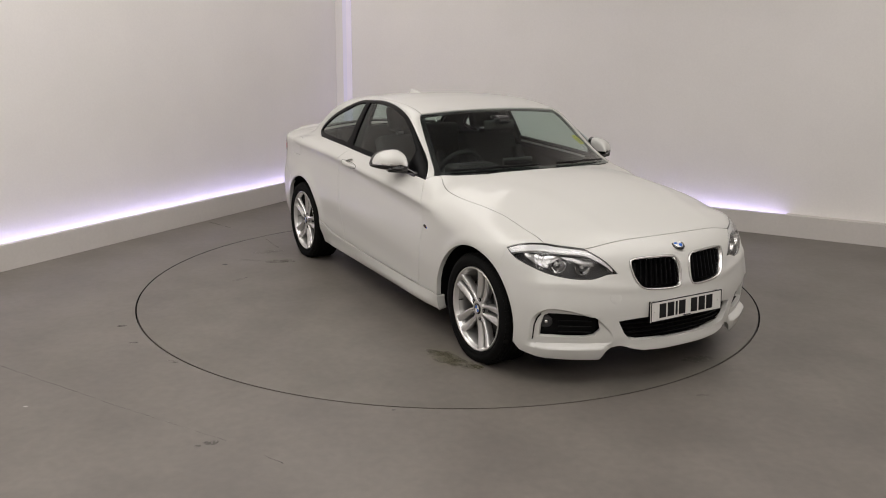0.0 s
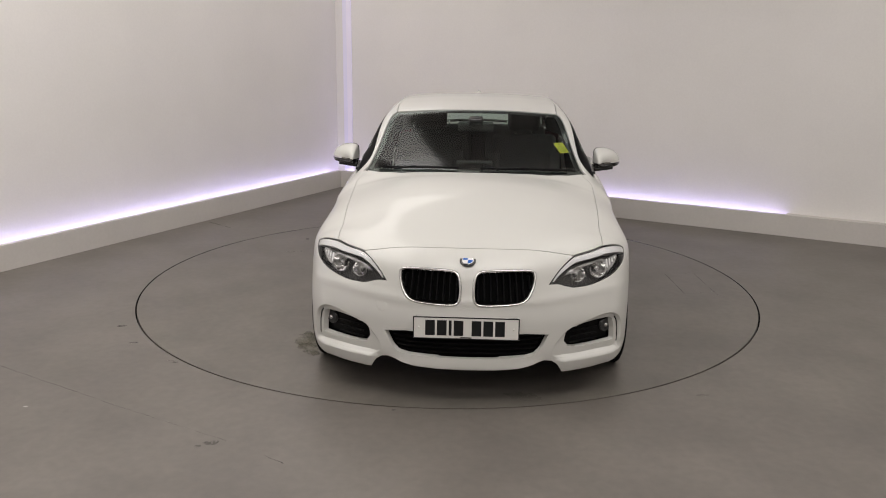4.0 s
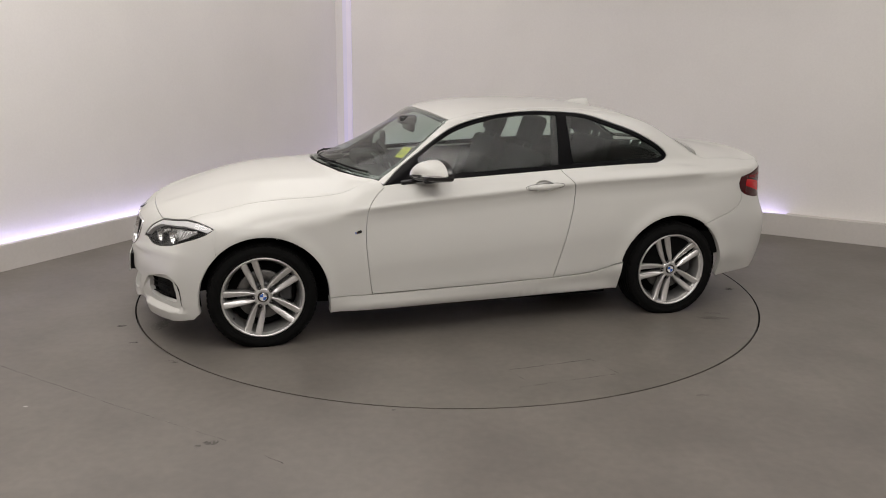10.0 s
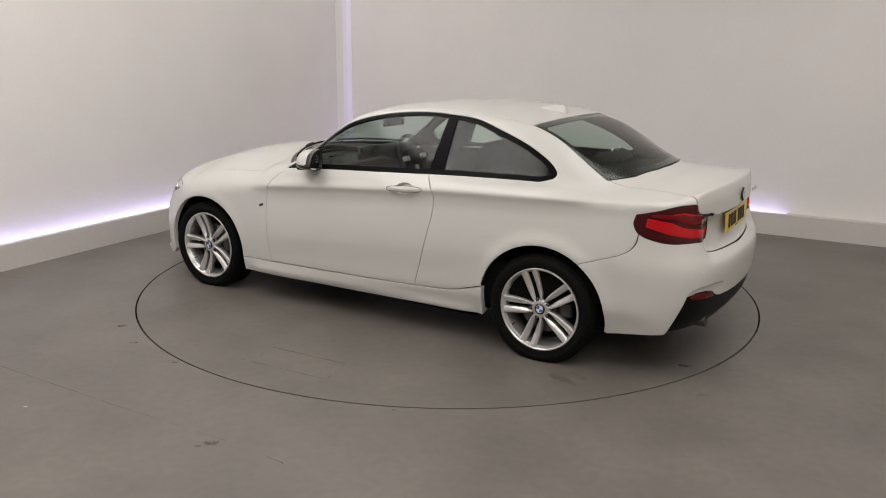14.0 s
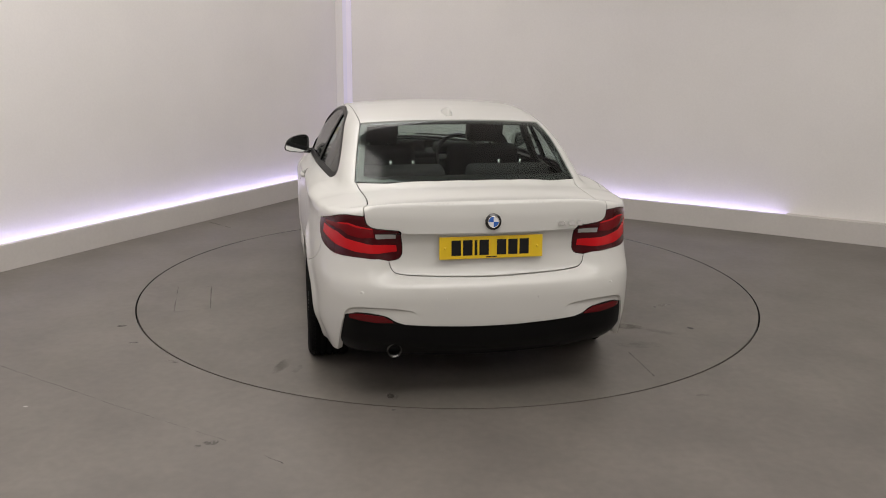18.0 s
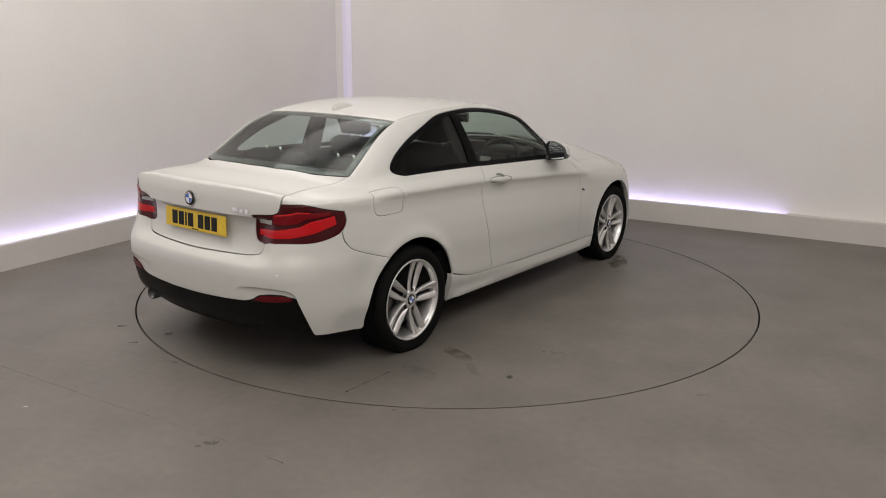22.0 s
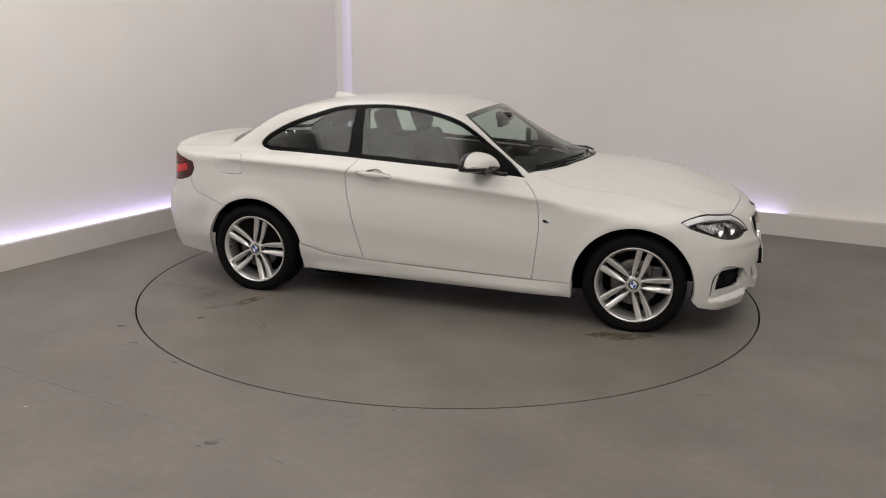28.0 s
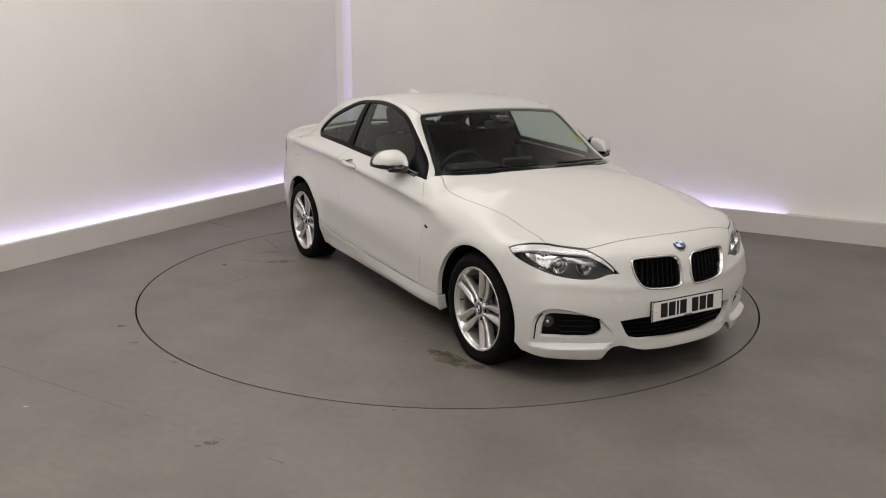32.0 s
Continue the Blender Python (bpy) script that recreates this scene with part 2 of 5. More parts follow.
def blot(parent, name, x, y, rx, ry, turn, material, seed):
    """A thin ragged patch lying on the floor."""
    rnd = random.Random(seed)
    n = 22
    wob = [1 + 0.35 * (rnd.random() - 0.5) for _ in range(n)]
    bm = bmesh.new()
    mid = bm.verts.new((0, 0, 0.0012))
    ring = [bm.verts.new((rx * wob[i] * math.cos(2 * math.pi * i / n), ry * wob[i] * math.sin(2 * math.pi * i / n), 0.0008)) for i in range(n)]
    for i in range(n):
        bm.faces.new((mid, ring[i], ring[(i + 1) % n]))
    bm.transform(pose(x, y, 0, 0, 0, turn))
    return link(name, bm, material, parent, smooth=False)


def scratch(parent, x0, y0, x1, y1, w, material, seed, name="scratch"):
    rnd = random.Random(seed)
    n = 14
    bm = bmesh.new()
    d = Vector((x1 - x0, y1 - y0, 0))
    sd = Vector((-d.y, d.x, 0)).normalized()
    prev = None
    for i in range(n + 1):
        c = Vector((x0, y0, 0.0009)) + d * (i / n) + sd * 0.006 * (rnd.random() - 0.5)
        ww = w * (0.4 + 0.6 * rnd.random()) / 2
        a, b = bm.verts.new(c + sd * ww), bm.verts.new(c - sd * ww)
        if prev:
            bm.faces.new((prev[0], prev[1], b, a))
        prev = (a, b)
    return link(name, bm, material, parent, smooth=False)


for k, (x0, y0, x1, y1, w) in enumerate(((-0.408, 1.947, 0.172, 1.987, 0.007), (-0.368, 1.715, 0.14, 1.749, 0.008), (-0.37, 1.71, -0.43, 1.945, 0.006), (-1.611, -0.786, -1.965, -0.778, 0.012),
                                         (0.15, 1.75, 0.08, 1.99, 0.004))):
    scratch(TABLE, x0, y0, x1, y1, w, SCRATCH, k)
for k, (x, y, rx, ry, a, m, nm) in enumerate(((-1.268, -1.35, 0.024, 0.017, 20, SPOT, "oil_spot"), (-0.82, -1.31, 0.012, 0.008, 0, SPOT, "oil_spot"), (-0.79, -1.39, 0.06, 0.028, 100, DIRT, "stain"),
                                              (-1.48, 1.23, 0.12, 0.035, -25, DIRT, "stain"), (-1.55, 1.15, 0.06, 0.02, -25, DIRT, "stain"), (-1.994, 0.676, 0.05, 0.03, 0, DIRT, "stain"),
                                              (1.34, -0.78, 0.16, 0.07, 10, OLIVE, "stain"), (1.52, -0.72, 0.07, 0.04, 40, OLIVE, "stain"), (1.47, -0.69, 0.022, 0.012, 0, SMUDGE, "stain"), (-1.16, -0.92, 0.13, 0.05, 70, OLIVE, "stain"), (2.05, 0.5, 0.10, 0.05, 70, DIRT, "stain"), (-1.5, -0.90, 0.14, 0.05, 80, DIRT, "stain"), (-1.995, 0.684, 0.03, 0.02, 0, SMUDGE, "stain"),
                                              (-1.30, -1.13, 0.10, 0.03, 50, DIRT, "stain"))):
    blot(TABLE, nm, x, y, rx, ry, a, m, 40 + k)
GROUND = bpy.data.objects["floor"]
for k, (x, y, rx, ry, a, m, nm) in enumerate(((-1.06, -2.62, 0.034, 0.02, 10, SMUDGE, "stain"), (-1.115, -2.655, 0.016, 0.012, 30, SMUDGE, "stain"), (-2.082, -2.272, 0.012, 0.006, 0, PALE, "chip"),
                                              (-0.258, -2.253, 0.010, 0.006, 0, SPOT, "oil_spot"), (-2.065, -1.08, 0.028, 0.016, 15, SMUDGE, "stain"), (-1.882, -1.375, 0.03, 0.012, 10, SMUDGE, "stain"), (-1.56, -1.66, 0.045, 0.016, -20, SMUDGE, "stain"),
                                              (1.345, -2.026, 0.04, 0.015, 0, DIRT, "stain"))):
    blot(GROUND, nm, x, y, rx, ry, a, m, 80 + k)
for k, (x0, y0, x1, y1, w) in enumerate(((-2.48, -1.76, -1.60, -2.27, 0.006), (-1.60, -2.27, -1.0, -2.6, 0.004), (-2.39, 2.0, -2.1, 1.74, 0.020), (-0.80, -2.73, -0.70, -2.80, 0.008))):
    scratch(GROUND, x0, y0, x1, y1, w, SCRATCH, 20 + k)

# ---- car body surface ----
Tc = spline([(2.4, 0.50), (2.2, 0.655), (2.1, 0.712), (2.0, 0.763), (1.88, 0.807), (1.78, 0.843), (1.68, 0.88), (1.48, 0.945), (1.29, 0.978), (1.09, 0.995), (0.92, 1.0),
             (0.75, 0.985), (0.5, 0.975), (0.0, 0.985), (-0.6, 1.0), (-1.3, 1.02), (-1.6, 1.045), (-1.75, 1.052), (-1.9, 1.048), (-2.1, 1.032), (-2.2, 1.025), (-2.5, 1.0)])
Td = spline([(2.4, 0.0), (2.2, 0.02), (2.0, 0.03), (1.76, 0.075), (1.53, 0.122), (1.36, 0.118), (1.18, 0.118), (1.0, 0.112), (0.87, 0.095), (0.75, 0.05),
             (0.5, 0.015), (-0.6, 0.01), (-1.3, 0.015), (-1.7, 0.06), (-2.0, 0.062), (-2.2, 0.032), (-2.5, 0.03)])
Zc = spline([(2.4, 0.70), (1.6, 0.745), (1.165, 0.772), (0.79, 0.80), (0.3, 0.846), (-0.03, 0.867), (-0.72, 0.918), (-1.43, 0.946), (-1.79, 0.972), (-2.4, 0.98)])
Wd = spline([(2.4, 0.78), (1.8, 0.84), (1.6, 0.858), (1.345, 0.866), (1.0, 0.866), (0.7, 0.866), (0.0, 0.864), (-0.5, 0.860), (-0.9, 0.860), (-1.345, 0.862), (-1.6, 0.852), (-1.85, 0.828),
             (-2.0, 0.81), (-2.5, 0.76)])
Sec = spline([(-0.30, -0.36), (-0.20, -0.19), (-0.105, -0.078), (-0.05, -0.034), (0.0, 0.0), (0.03, -0.0085), (0.075, -0.0115), (0.15, -0.0040), (0.25, 0.0070), (0.35, 0.012),
              (0.42, 0.008), (0.48, 0.004), (0.54, 0.003), (0.60, -0.002), (0.68, -0.028), (0.9, -0.09)])
SecF = spline([(-0.30, -0.30), (-0.20, -0.155), (-0.105, -0.058), (-0.05, -0.020), (0.0, -0.002), (0.04, 0.003), (0.08, 0.005), (0.15, 0.007), (0.25, 0.009), (0.35, 0.010),
               (0.45, 0.008), (0.53, 0.002), (0.58, -0.008), (0.68, -0.028), (0.9, -0.09)])
Xf = spline([(0.0, 2.112), (0.1, 2.110), (0.25, 2.093), (0.4, 2.048), (0.5, 2.006), (0.6, 1.960), (0.7, 1.898), (0.77, 1.850), (0.82, 1.785), (0.87, 1.65), (0.95, 1.2)])
Df = spline([(0.05, -0.08), (0.2, -0.012), (0.3, 0.0), (0.42, 0.0), (0.52, -0.010), (0.62, -0.032), (0.70, -0.052), (0.745, -0.068), (0.80, -0.10), (0.9, -0.19), (1.2, -0.6)])
Xr = spline([(0.0, -2.264), (0.1, -2.263), (0.25, -2.256), (0.45, -2.233), (0.63, -2.192), (0.72, -2.135), (0.78, -2.05), (0.82, -1.95), (0.87, -1.75), (0.95, -1.3)])
Dr = spline([(0.05, 0.12), (0.2, 0.05), (0.27, 0.032), (0.36, 0.015), (0.44, 0.004), (0.56, 0.0), (0.62, 0.006), (0.70, 0.030), (0.78, 0.046), (0.885, 0.052), (0.95, 0.053), (1.0, 0.060),
             (1.03, 0.068), (1.06, 0.078), (1.3, 0.2)])
Drec = spline([(0.0, 0.0), (0.625, 0.0), (0.650, 0.020), (0.680, 0.048), (0.72, 0.052), (0.80, 0.044), (0.862, 0.036), (0.870, 0.034), (0.878, 0.0), (0.886, 0.0), (1.3, 0.0)])
Rc = spline([(2.4, -0.6), (1.5, 0.55), (1.3, 0.77), (0.95, 0.985), (0.70, 1.082), (0.54, 1.155), (0.38, 1.235), (0.18, 1.322), (0.08, 1.346), (-0.1, 1.370), (-0.3, 1.384), (-0.5, 1.388), (-0.7, 1.382), (-0.9, 1.366),
             (-1.1, 1.336), (-1.2, 1.312), (-1.3, 1.280), (-1.5, 1.198), (-1.7, 1.105), (-1.8, 1.055), (-1.95, 0.965), (-2.08, 0.6), (-2.5, -1.0)])
Rs = spline([(1.3, 0.64), (0.7, 0.64), (0.4, 0.42), (0.1, 0.12), (-0.2, 0.0), (-0.9, 0.0), (-1.2, -0.06), (-1.6, -0.40), (-2.1, -0.45)])
Gw = spline([(1.3, 0.60), (0.7, 0.752), (0.4, 0.778), (0.0, 0.788), (-0.5, 0.786), (-1.0, 0.765), (-1.35, 0.728), (-1.6, 0.69), (-1.8, 0.66), (-2.1, 0.60)])


def side_y(x, z):
    t = np.clip((x - 0.55) / 0.55, 0, 1)
    t = t * t * (3 - 2 * t)
    s = Wd(x) + Sec(Zc(x) - z) * (1 - t) + SecF(Zc(x) - z) * t
    for wx, amp in ((1.345, 0.011), (-1.345, 0.015)):
        r = np.hypot(x - wx, z - 0.315)
        s = s + amp * np.exp(-(((r - 0.375) / 0.05) ** 2)) * (z > 0.1)
    return s


def green_y(x, z):
    u = np.maximum(z - 0.97, -0.06)
    return Gw(x) - 0.37 * u - 0.38 * u * np.abs(u)


def top_z(x, y):
    ay = np.abs(y)
    ridge = 0.006 * np.exp(-(((ay - (0.34 + 0.16 * (2.0 - x))) / 0.07) ** 2)) * np.clip((x - 0.95) * 4, 0, 1) * np.clip((2.02 - x) * 5, 0, 1)
    lip = 0.010 * np.clip(1 - (x - Xr(ay) - 0.065) / 0.13, 0, 1) ** 2 * (x < -1.7)
    return Tc(x) - Td(x) * (ay / 0.7) ** 2.2 + ridge + lip


def roof_z(x, y):
    ay = np.abs(y)
    return Rc(x + Rs(x) * y * y) - 0.030 * (ay / 0.6) ** 2.4


def rear_x(ay, z):
    t = np.clip((0.60 - ay) / 0.14, 0, 1)
    return Xr(ay) + Dr(z) * (1 + 0.75 * (ay / 0.8) ** 2) + Drec(z) * t * t * (3 - 2 * t)


def body_f(P):
    """Below zero inside the body."""
    x, y, z = P[..., 0], P[..., 1], P[..., 2]
    ay = np.abs(y)
    a = ay - side_y(x, z)
    b = z - top_z(x, y)
    q = 1 + 1.0 * (ay / 0.8) ** 2
    c = x - (Xf(ay) + Df(z) * q)
    d = rear_x(ay, z) - x
    kr = 0.05 - 0.036 * np.clip((z - 0.92) / 0.05, 0, 1) * np.clip((0.63 - ay) / 0.06, 0, 1)
    low = smax(smax(smax(a, b, 0.05 + 0.055 * np.clip((x - 0.6) / 0.3, 0, 1)), d, kr), c, 0.10)
    g = smax(ay - green_y(x, z), z - roof_z(x, y), 0.06)
    return smin(low, g, 0.035)


def body_n(P):
    e, n = 0.002, np.zeros_like(P)
    for k in range(3):
        s = np.zeros(3)
        s[k] = e
        n[..., k] = body_f(P + s) - body_f(P - s)
    return n / np.maximum(np.linalg.norm(n, axis=-1, keepdims=True), 1e-9)


def snap(pts):
    """Rough points moved onto the body surface."""
    p = np.array(pts, float)
    for _ in range(6):
        p = p - body_n(p) * body_f(p)[:, None] * 0.9
    return [tuple(q) for q in p]


class Side:
    """Around a line along the car."""
    reach = 1.2

    def __init__(self, y0, z0):
        self.y0, self.z0 = y0, z0

    def flat(self, p):
        return p[:, 0], np.arctan2(p[:, 2] - self.z0, np.abs(p[:, 1]) - self.y0) * 0.8

    def ray(self, a, b):
        f, o = b / 0.8, np.zeros_like(a)
        return np.stack([a, o + self.y0, o + self.z0], 1), np.stack([o, np.cos(f), np.sin(f)], 1)


class Top:
    reach = 1.2

    def flat(self, p):
        return p[:, 0], p[:, 1]

    def ray(self, a, b):
        o = np.zeros_like(a)
        return np.stack([a, b, o + 0.45], 1), np.stack([o, o, o + 1], 1)


class Wrap:
    """Around an upright axis, for the two ends."""
    reach = 1.3

    def __init__(self, x0, way):
        self.x0, self.way = x0, way

    def flat(self, p):
        return np.arctan2(p[:, 1], (p[:, 0] - self.x0) * self.way) * 0.9, p[:, 2]

    def ray(self, a, b):
        f, o = a / 0.9, np.zeros_like(a)
        return np.stack([o + self.x0, o, b], 1), np.stack([np.cos(f) * self.way, np.sin(f), o], 1)


class Lid:
    """Around a cross axis, for the boot lid."""
    reach, X0, Z0 = 0.8, -1.80, 0.76

    def flat(self, p):
        return np.arctan2(p[:, 2] - self.Z0, -(p[:, 0] - self.X0)) * 0.36, p[:, 1]

    def ray(self, a, b):
        f, o = a / 0.36, np.zeros_like(a)
        return np.stack([o + self.X0, b, o + self.Z0], 1), np.stack([-np.cos(f), o, np.sin(f)], 1)


SIDE, WING, TOP, FRONT, REAR, LID = Side(0.0, 0.78), Side(0.2, 0.5), Top(), Wrap(1.0, 1), Wrap(-1.2, -1), Lid()


def cast(chart, a, b, f=body_f):
    o, d = chart.ray(a, b)
    hi = np.full(len(a), chart.reach)
    lo = np.full(len(a), 0.02)
    steps = np.linspace(chart.reach, 0.02, 56)
    found = np.zeros(len(a), bool)
    for t0, t1 in zip(steps[:-1], steps[1:]):
        inn = (f(o + d * t1) < 0) & ~found
        hi[inn], lo[inn] = t0, t1
        found |= inn
    for _ in range(18):
        mid = (hi + lo) / 2
        neg = f(o + d * mid[:, None]) < 0
        lo = np.where(neg, mid, lo)
        hi = np.where(neg, hi, mid)
    return o + d * hi[:, None]


def resample(p, step):
    """Closed polyline cut into even short steps, corners kept."""
    out, n = [], len(p)
    for i in range(n):
        a, b = p[i], p[(i + 1) % n]
        k = max(1, int(np.ceil(np.linalg.norm(b - a) / step)))
        for j in range(k):
            out.append(a + (b - a) * j / k)
    return np.array(out)


def inset(p, d):
    """Closed outline moved inwards by d."""
    if not d:
        return p
    prv, nxt = np.roll(p, 1, 0), np.roll(p, -1, 0)
    area = 0.5 * np.sum(p[:, 0] * nxt[:, 1] - nxt[:, 0] * p[:, 1])
    t1, t2 = p - prv, nxt - p
    t1 /= np.maximum(np.linalg.norm(t1, axis=1, keepdims=True), 1e-9)
    t2 /= np.maximum(np.linalg.norm(t2, axis=1, keepdims=True), 1e-9)
    n = np.stack([-(t1 + t2)[:, 1], (t1 + t2)[:, 0]], 1) * np.sign(area)
    n /= np.maximum(np.linalg.norm(n, axis=1, keepdims=True), 1e-9)
    return p + n * d


def bend(pts, per=6):
    """Open smooth curve through the points."""
    p = np.array(pts, float)
    q = np.vstack([2 * p[0] - p[1], p, 2 * p[-1] - p[-2]])
    out = []
    for i in range(1, len(q) - 2):
        for j in range(per):
            t = j / per
            out.append(0.5 * (2 * q[i] + (q[i + 1] - q[i - 1]) * t + (2 * q[i - 1] - 5 * q[i] + 4 * q[i + 1] - q[i + 2]) * t**2 + (3 * q[i] - q[i - 1] - 3 * q[i + 1] + q[i + 2]) * t**3))
    out.append(q[-2])
    return [tuple(v) for v in out]


def panel(name, outline, chart, material, parent, holes=(), spacing=0.028, step=0.014, gap=0.0027, depth=0.028, off=0.0, f=body_f, both=False, sides=(1,), label="", mold=None, tilt=0.10, creases=()):
    """A sheet cut from the body surface along an outline of rough 3D points, edges turned in. both: also its mirror image."""
    loops = []
    for k, loop in enumerate([outline] + list(holes)):
        p = np.array(loop, float)
        if p.shape[1] == 3:
            p = np.stack(chart.flat(p), 1)
        p = resample(p, step)
        loops.append(inset(p, gap if k == 0 else -gap))
    edge = np.vstack(loops)
    lo, hi = edge.min(0), edge.max(0)
    gx, gy = np.arange(lo[0] + spacing / 2, hi[0], spacing), np.arange(lo[1] + spacing / 2, hi[1], spacing * 0.87)
    grid = np.array([(x + (spacing / 2 if j % 2 else 0), y) for j, y in enumerate(gy) for x in gx]) if len(gx) * len(gy) else np.zeros((0, 2))
    if len(grid):
        ok = inside(grid, loops[0])
        for h in loops[1:]:
            ok &= ~inside(grid, h)
        grid = grid[ok]
    lines = []
    for line in creases:
        q = np.stack(chart.flat(np.array(line, float)), 1)
        q = resample(q, step * 0.7)[:-max(1, int(np.ceil(np.linalg.norm(q[0] - q[-1]) / (step * 0.7)))) + 1]
        ok = inside(q, inset(loops[0], 0.004))
        for h in loops[1:]:
            ok &= ~inside(q, inset(h, -0.004))
        lines.append(q[ok])
    if len(grid) and lines:
        stack = np.vstack(lines)
        gap_to = np.full(len(grid), 9.0)
        for i in range(0, len(stack), 200):
            gap_to = np.minimum(gap_to, np.linalg.norm(grid[:, None] - stack[None, i:i + 200], axis=2).min(1))
        grid = grid[gap_to > spacing * 0.5]
    if len(grid):
        near = np.full(len(grid), 9.0)
        for i in range(0, len(edge), 200):
            near = np.minimum(near, np.linalg.norm(grid[:, None] - edge[None, i:i + 200], axis=2).min(1))
        grid = grid[near > spacing * 0.42]
    pts = np.vstack([edge, grid]) if len(grid) else edge
    edges, b = [], 0
    for l in loops:
        n = len(l)
        edges += [(b + i, b + (i + 1) % n) for i in range(n)]
        b += n
    for q in lines:
        edges += [(len(pts) + i, len(pts) + i + 1) for i in range(len(q) - 1) if np.linalg.norm(q[i + 1] - q[i]) < step * 1.2]
        pts = np.vstack([pts, q])
    v, _, fc, ov, *_ = delaunay_2d_cdt([Vector(p) for p in pts], edges, [], 0, 1e-7)
    v = np.array([tuple(q) for q in v])
    tri = np.array([list(t) for t in fc])
    c = v[tri].mean(1)
    keep = inside(c, loops[0])
    for h in loops[1:]:
        keep &= ~inside(c, h)
    tri = tri[keep]
    used = np.unique(tri)
    remap = np.full(len(v), -1)
    remap[used] = np.arange(len(used))
    v, tri = v[used], remap[tri]
    P = cast(chart, v[:, 0], v[:, 1], f)
    N = body_n(P) if f is body_f else np.tile(chart.ray(v[:1, 0], v[:1, 1])[1], (len(P), 1))
    P = P + N * off
    if mold is not None:
        P = mold(P, N)
    a, b2, c2 = P[tri[:, 0]], P[tri[:, 1]], P[tri[:, 2]]
    if np.mean(np.einsum("ij,ij->i", np.cross(b2 - a, c2 - a), N[tri[:, 0]])) < 0:
        tri = tri[:, ::-1]
    if mold is not None:
        fn = np.cross(P[tri[:, 1]] - P[tri[:, 0]], P[tri[:, 2]] - P[tri[:, 0]])
        N = np.zeros_like(P)
        for k in range(3):
            np.add.at(N, tri[:, k], fn)
        N /= np.maximum(np.linalg.norm(N, axis=1, keepdims=True), 1e-12)
    faces = [tuple(int(q) for q in t) for t in tri]
    count = {}
    for t in faces:
        for i in range(3):
            count[(t[i], t[(i + 1) % 3])] = 1
    rim = [e for e in count if (e[1], e[0]) not in count]
    verts, norms = [P], [N.copy()]
    n0 = len(P)
    if depth and rim:
        ids = sorted({i for e in rim for i in e})
        at = {i: k for k, i in enumerate(ids)}
        out = np.zeros((len(ids), 3))
        for i, j in rim:
            d = np.cross(P[j] - P[i], N[i])
            d /= max(np.linalg.norm(d), 1e-9)
            out[at[i]] += d
            out[at[j]] += d
        out /= np.maximum(np.linalg.norm(out, axis=1, keepdims=True), 1e-9)
        soft = N[ids] + out * tilt
        norms[0][ids] = soft / np.linalg.norm(soft, axis=1, keepdims=True)
        k = len(ids)
        verts += [P[ids] - N[ids] * 0.0015 + out * 0.0006, P[ids] - N[ids] * depth]
        norms += [out, out]
        for i, j in rim:
            i1, j1 = n0 + at[i], n0 + at[j]
            faces.append((j, i, i1, j1))
            faces.append((j1, i1, i1 + k, j1 + k))
    V, NN = np.vstack(verts), np.vstack(norms)
    made = []
    for s in ((1, -1) if both else sides):
        me = bpy.data.meshes.new(name)
        me.from_pydata([(q[0], q[1] * s, q[2]) for q in V.tolist()], [], faces if s > 0 else [t[::-1] for t in faces])
        me.materials.append(material)
        me.update()
        for pl in me.polygons:
            pl.use_smooth = True
        me.normals_split_custom_set_from_vertices([(q[0], q[1] * s, q[2]) for q in NN.tolist()])
        ob = new(name, me)
        ob.parent = parent
        if label:
            ob["label"] = label
        made.append(ob)
    return made


def on_side(pts):
    """Points (x, z) on the flank, below or above the belt."""
    out = []
    for x, z in pts:
        y = float(green_y(np.array(x), np.array(z))) if z > 1.0 else float(side_y(np.array(x), np.array(z)))
        out.append((x, y, z))
    return out


def arc(cx, cz, r, a0, a1, n=28, squash=1.0):
    return [(cx + r * math.cos(math.radians(a0 + (a1 - a0) * i / n)), cz + squash * r * math.sin(math.radians(a0 + (a1 - a0) * i / n))) for i in range(n + 1)]


CAR = new("car")
tagged(CAR, "white two-door coupe with silver double-spoke alloy wheels, parked on the turntable", "car")
def flip(pts):
    """A half outline (from the middle outwards and back to the middle) made whole."""
    return [tuple(p) for p in pts] + [(p[0], -p[1], *p[2:]) for p in reversed(pts) if abs(p[1]) > 1e-6]


def yz(pts, x=2.0):
    return [(x, y, z) for y, z in pts]


def at_front(pts):
    """(y, z) on the front fascia to rough points on it."""
    return [(float(Xf(np.array(abs(y))) + Df(np.array(z)) * (1 + (abs(y) / 0.8) ** 2)), y, z) for y, z in pts]


def at_rear(pts):
    return [(float(rear_x(np.array(abs(y)), np.array(z))), y, z) for y, z in pts]


def shrink(chart, pts, d):
    return inset(resample(np.stack(chart.flat(np.array(pts, float)), 1), 0.012), d)


def clip_x(poly, lim, keep_above):
    out, n = [], len(poly)
    for i in range(n):
        a, b = poly[i], poly[(i + 1) % n]
        ia, ib = (a[0] > lim(a[1])) == keep_above, (b[0] > lim(b[1])) == keep_above
        if ia:
            out.append(tuple(a))
        if ia != ib:
            fa, fb = a[0] - lim(a[1]), b[0] - lim(b[1])
            t = fa / (fa - fb)
            out.append((a[0] + (b[0] - a[0]) * t, a[1] + (b[1] - a[1]) * t))
    return np.array(out)


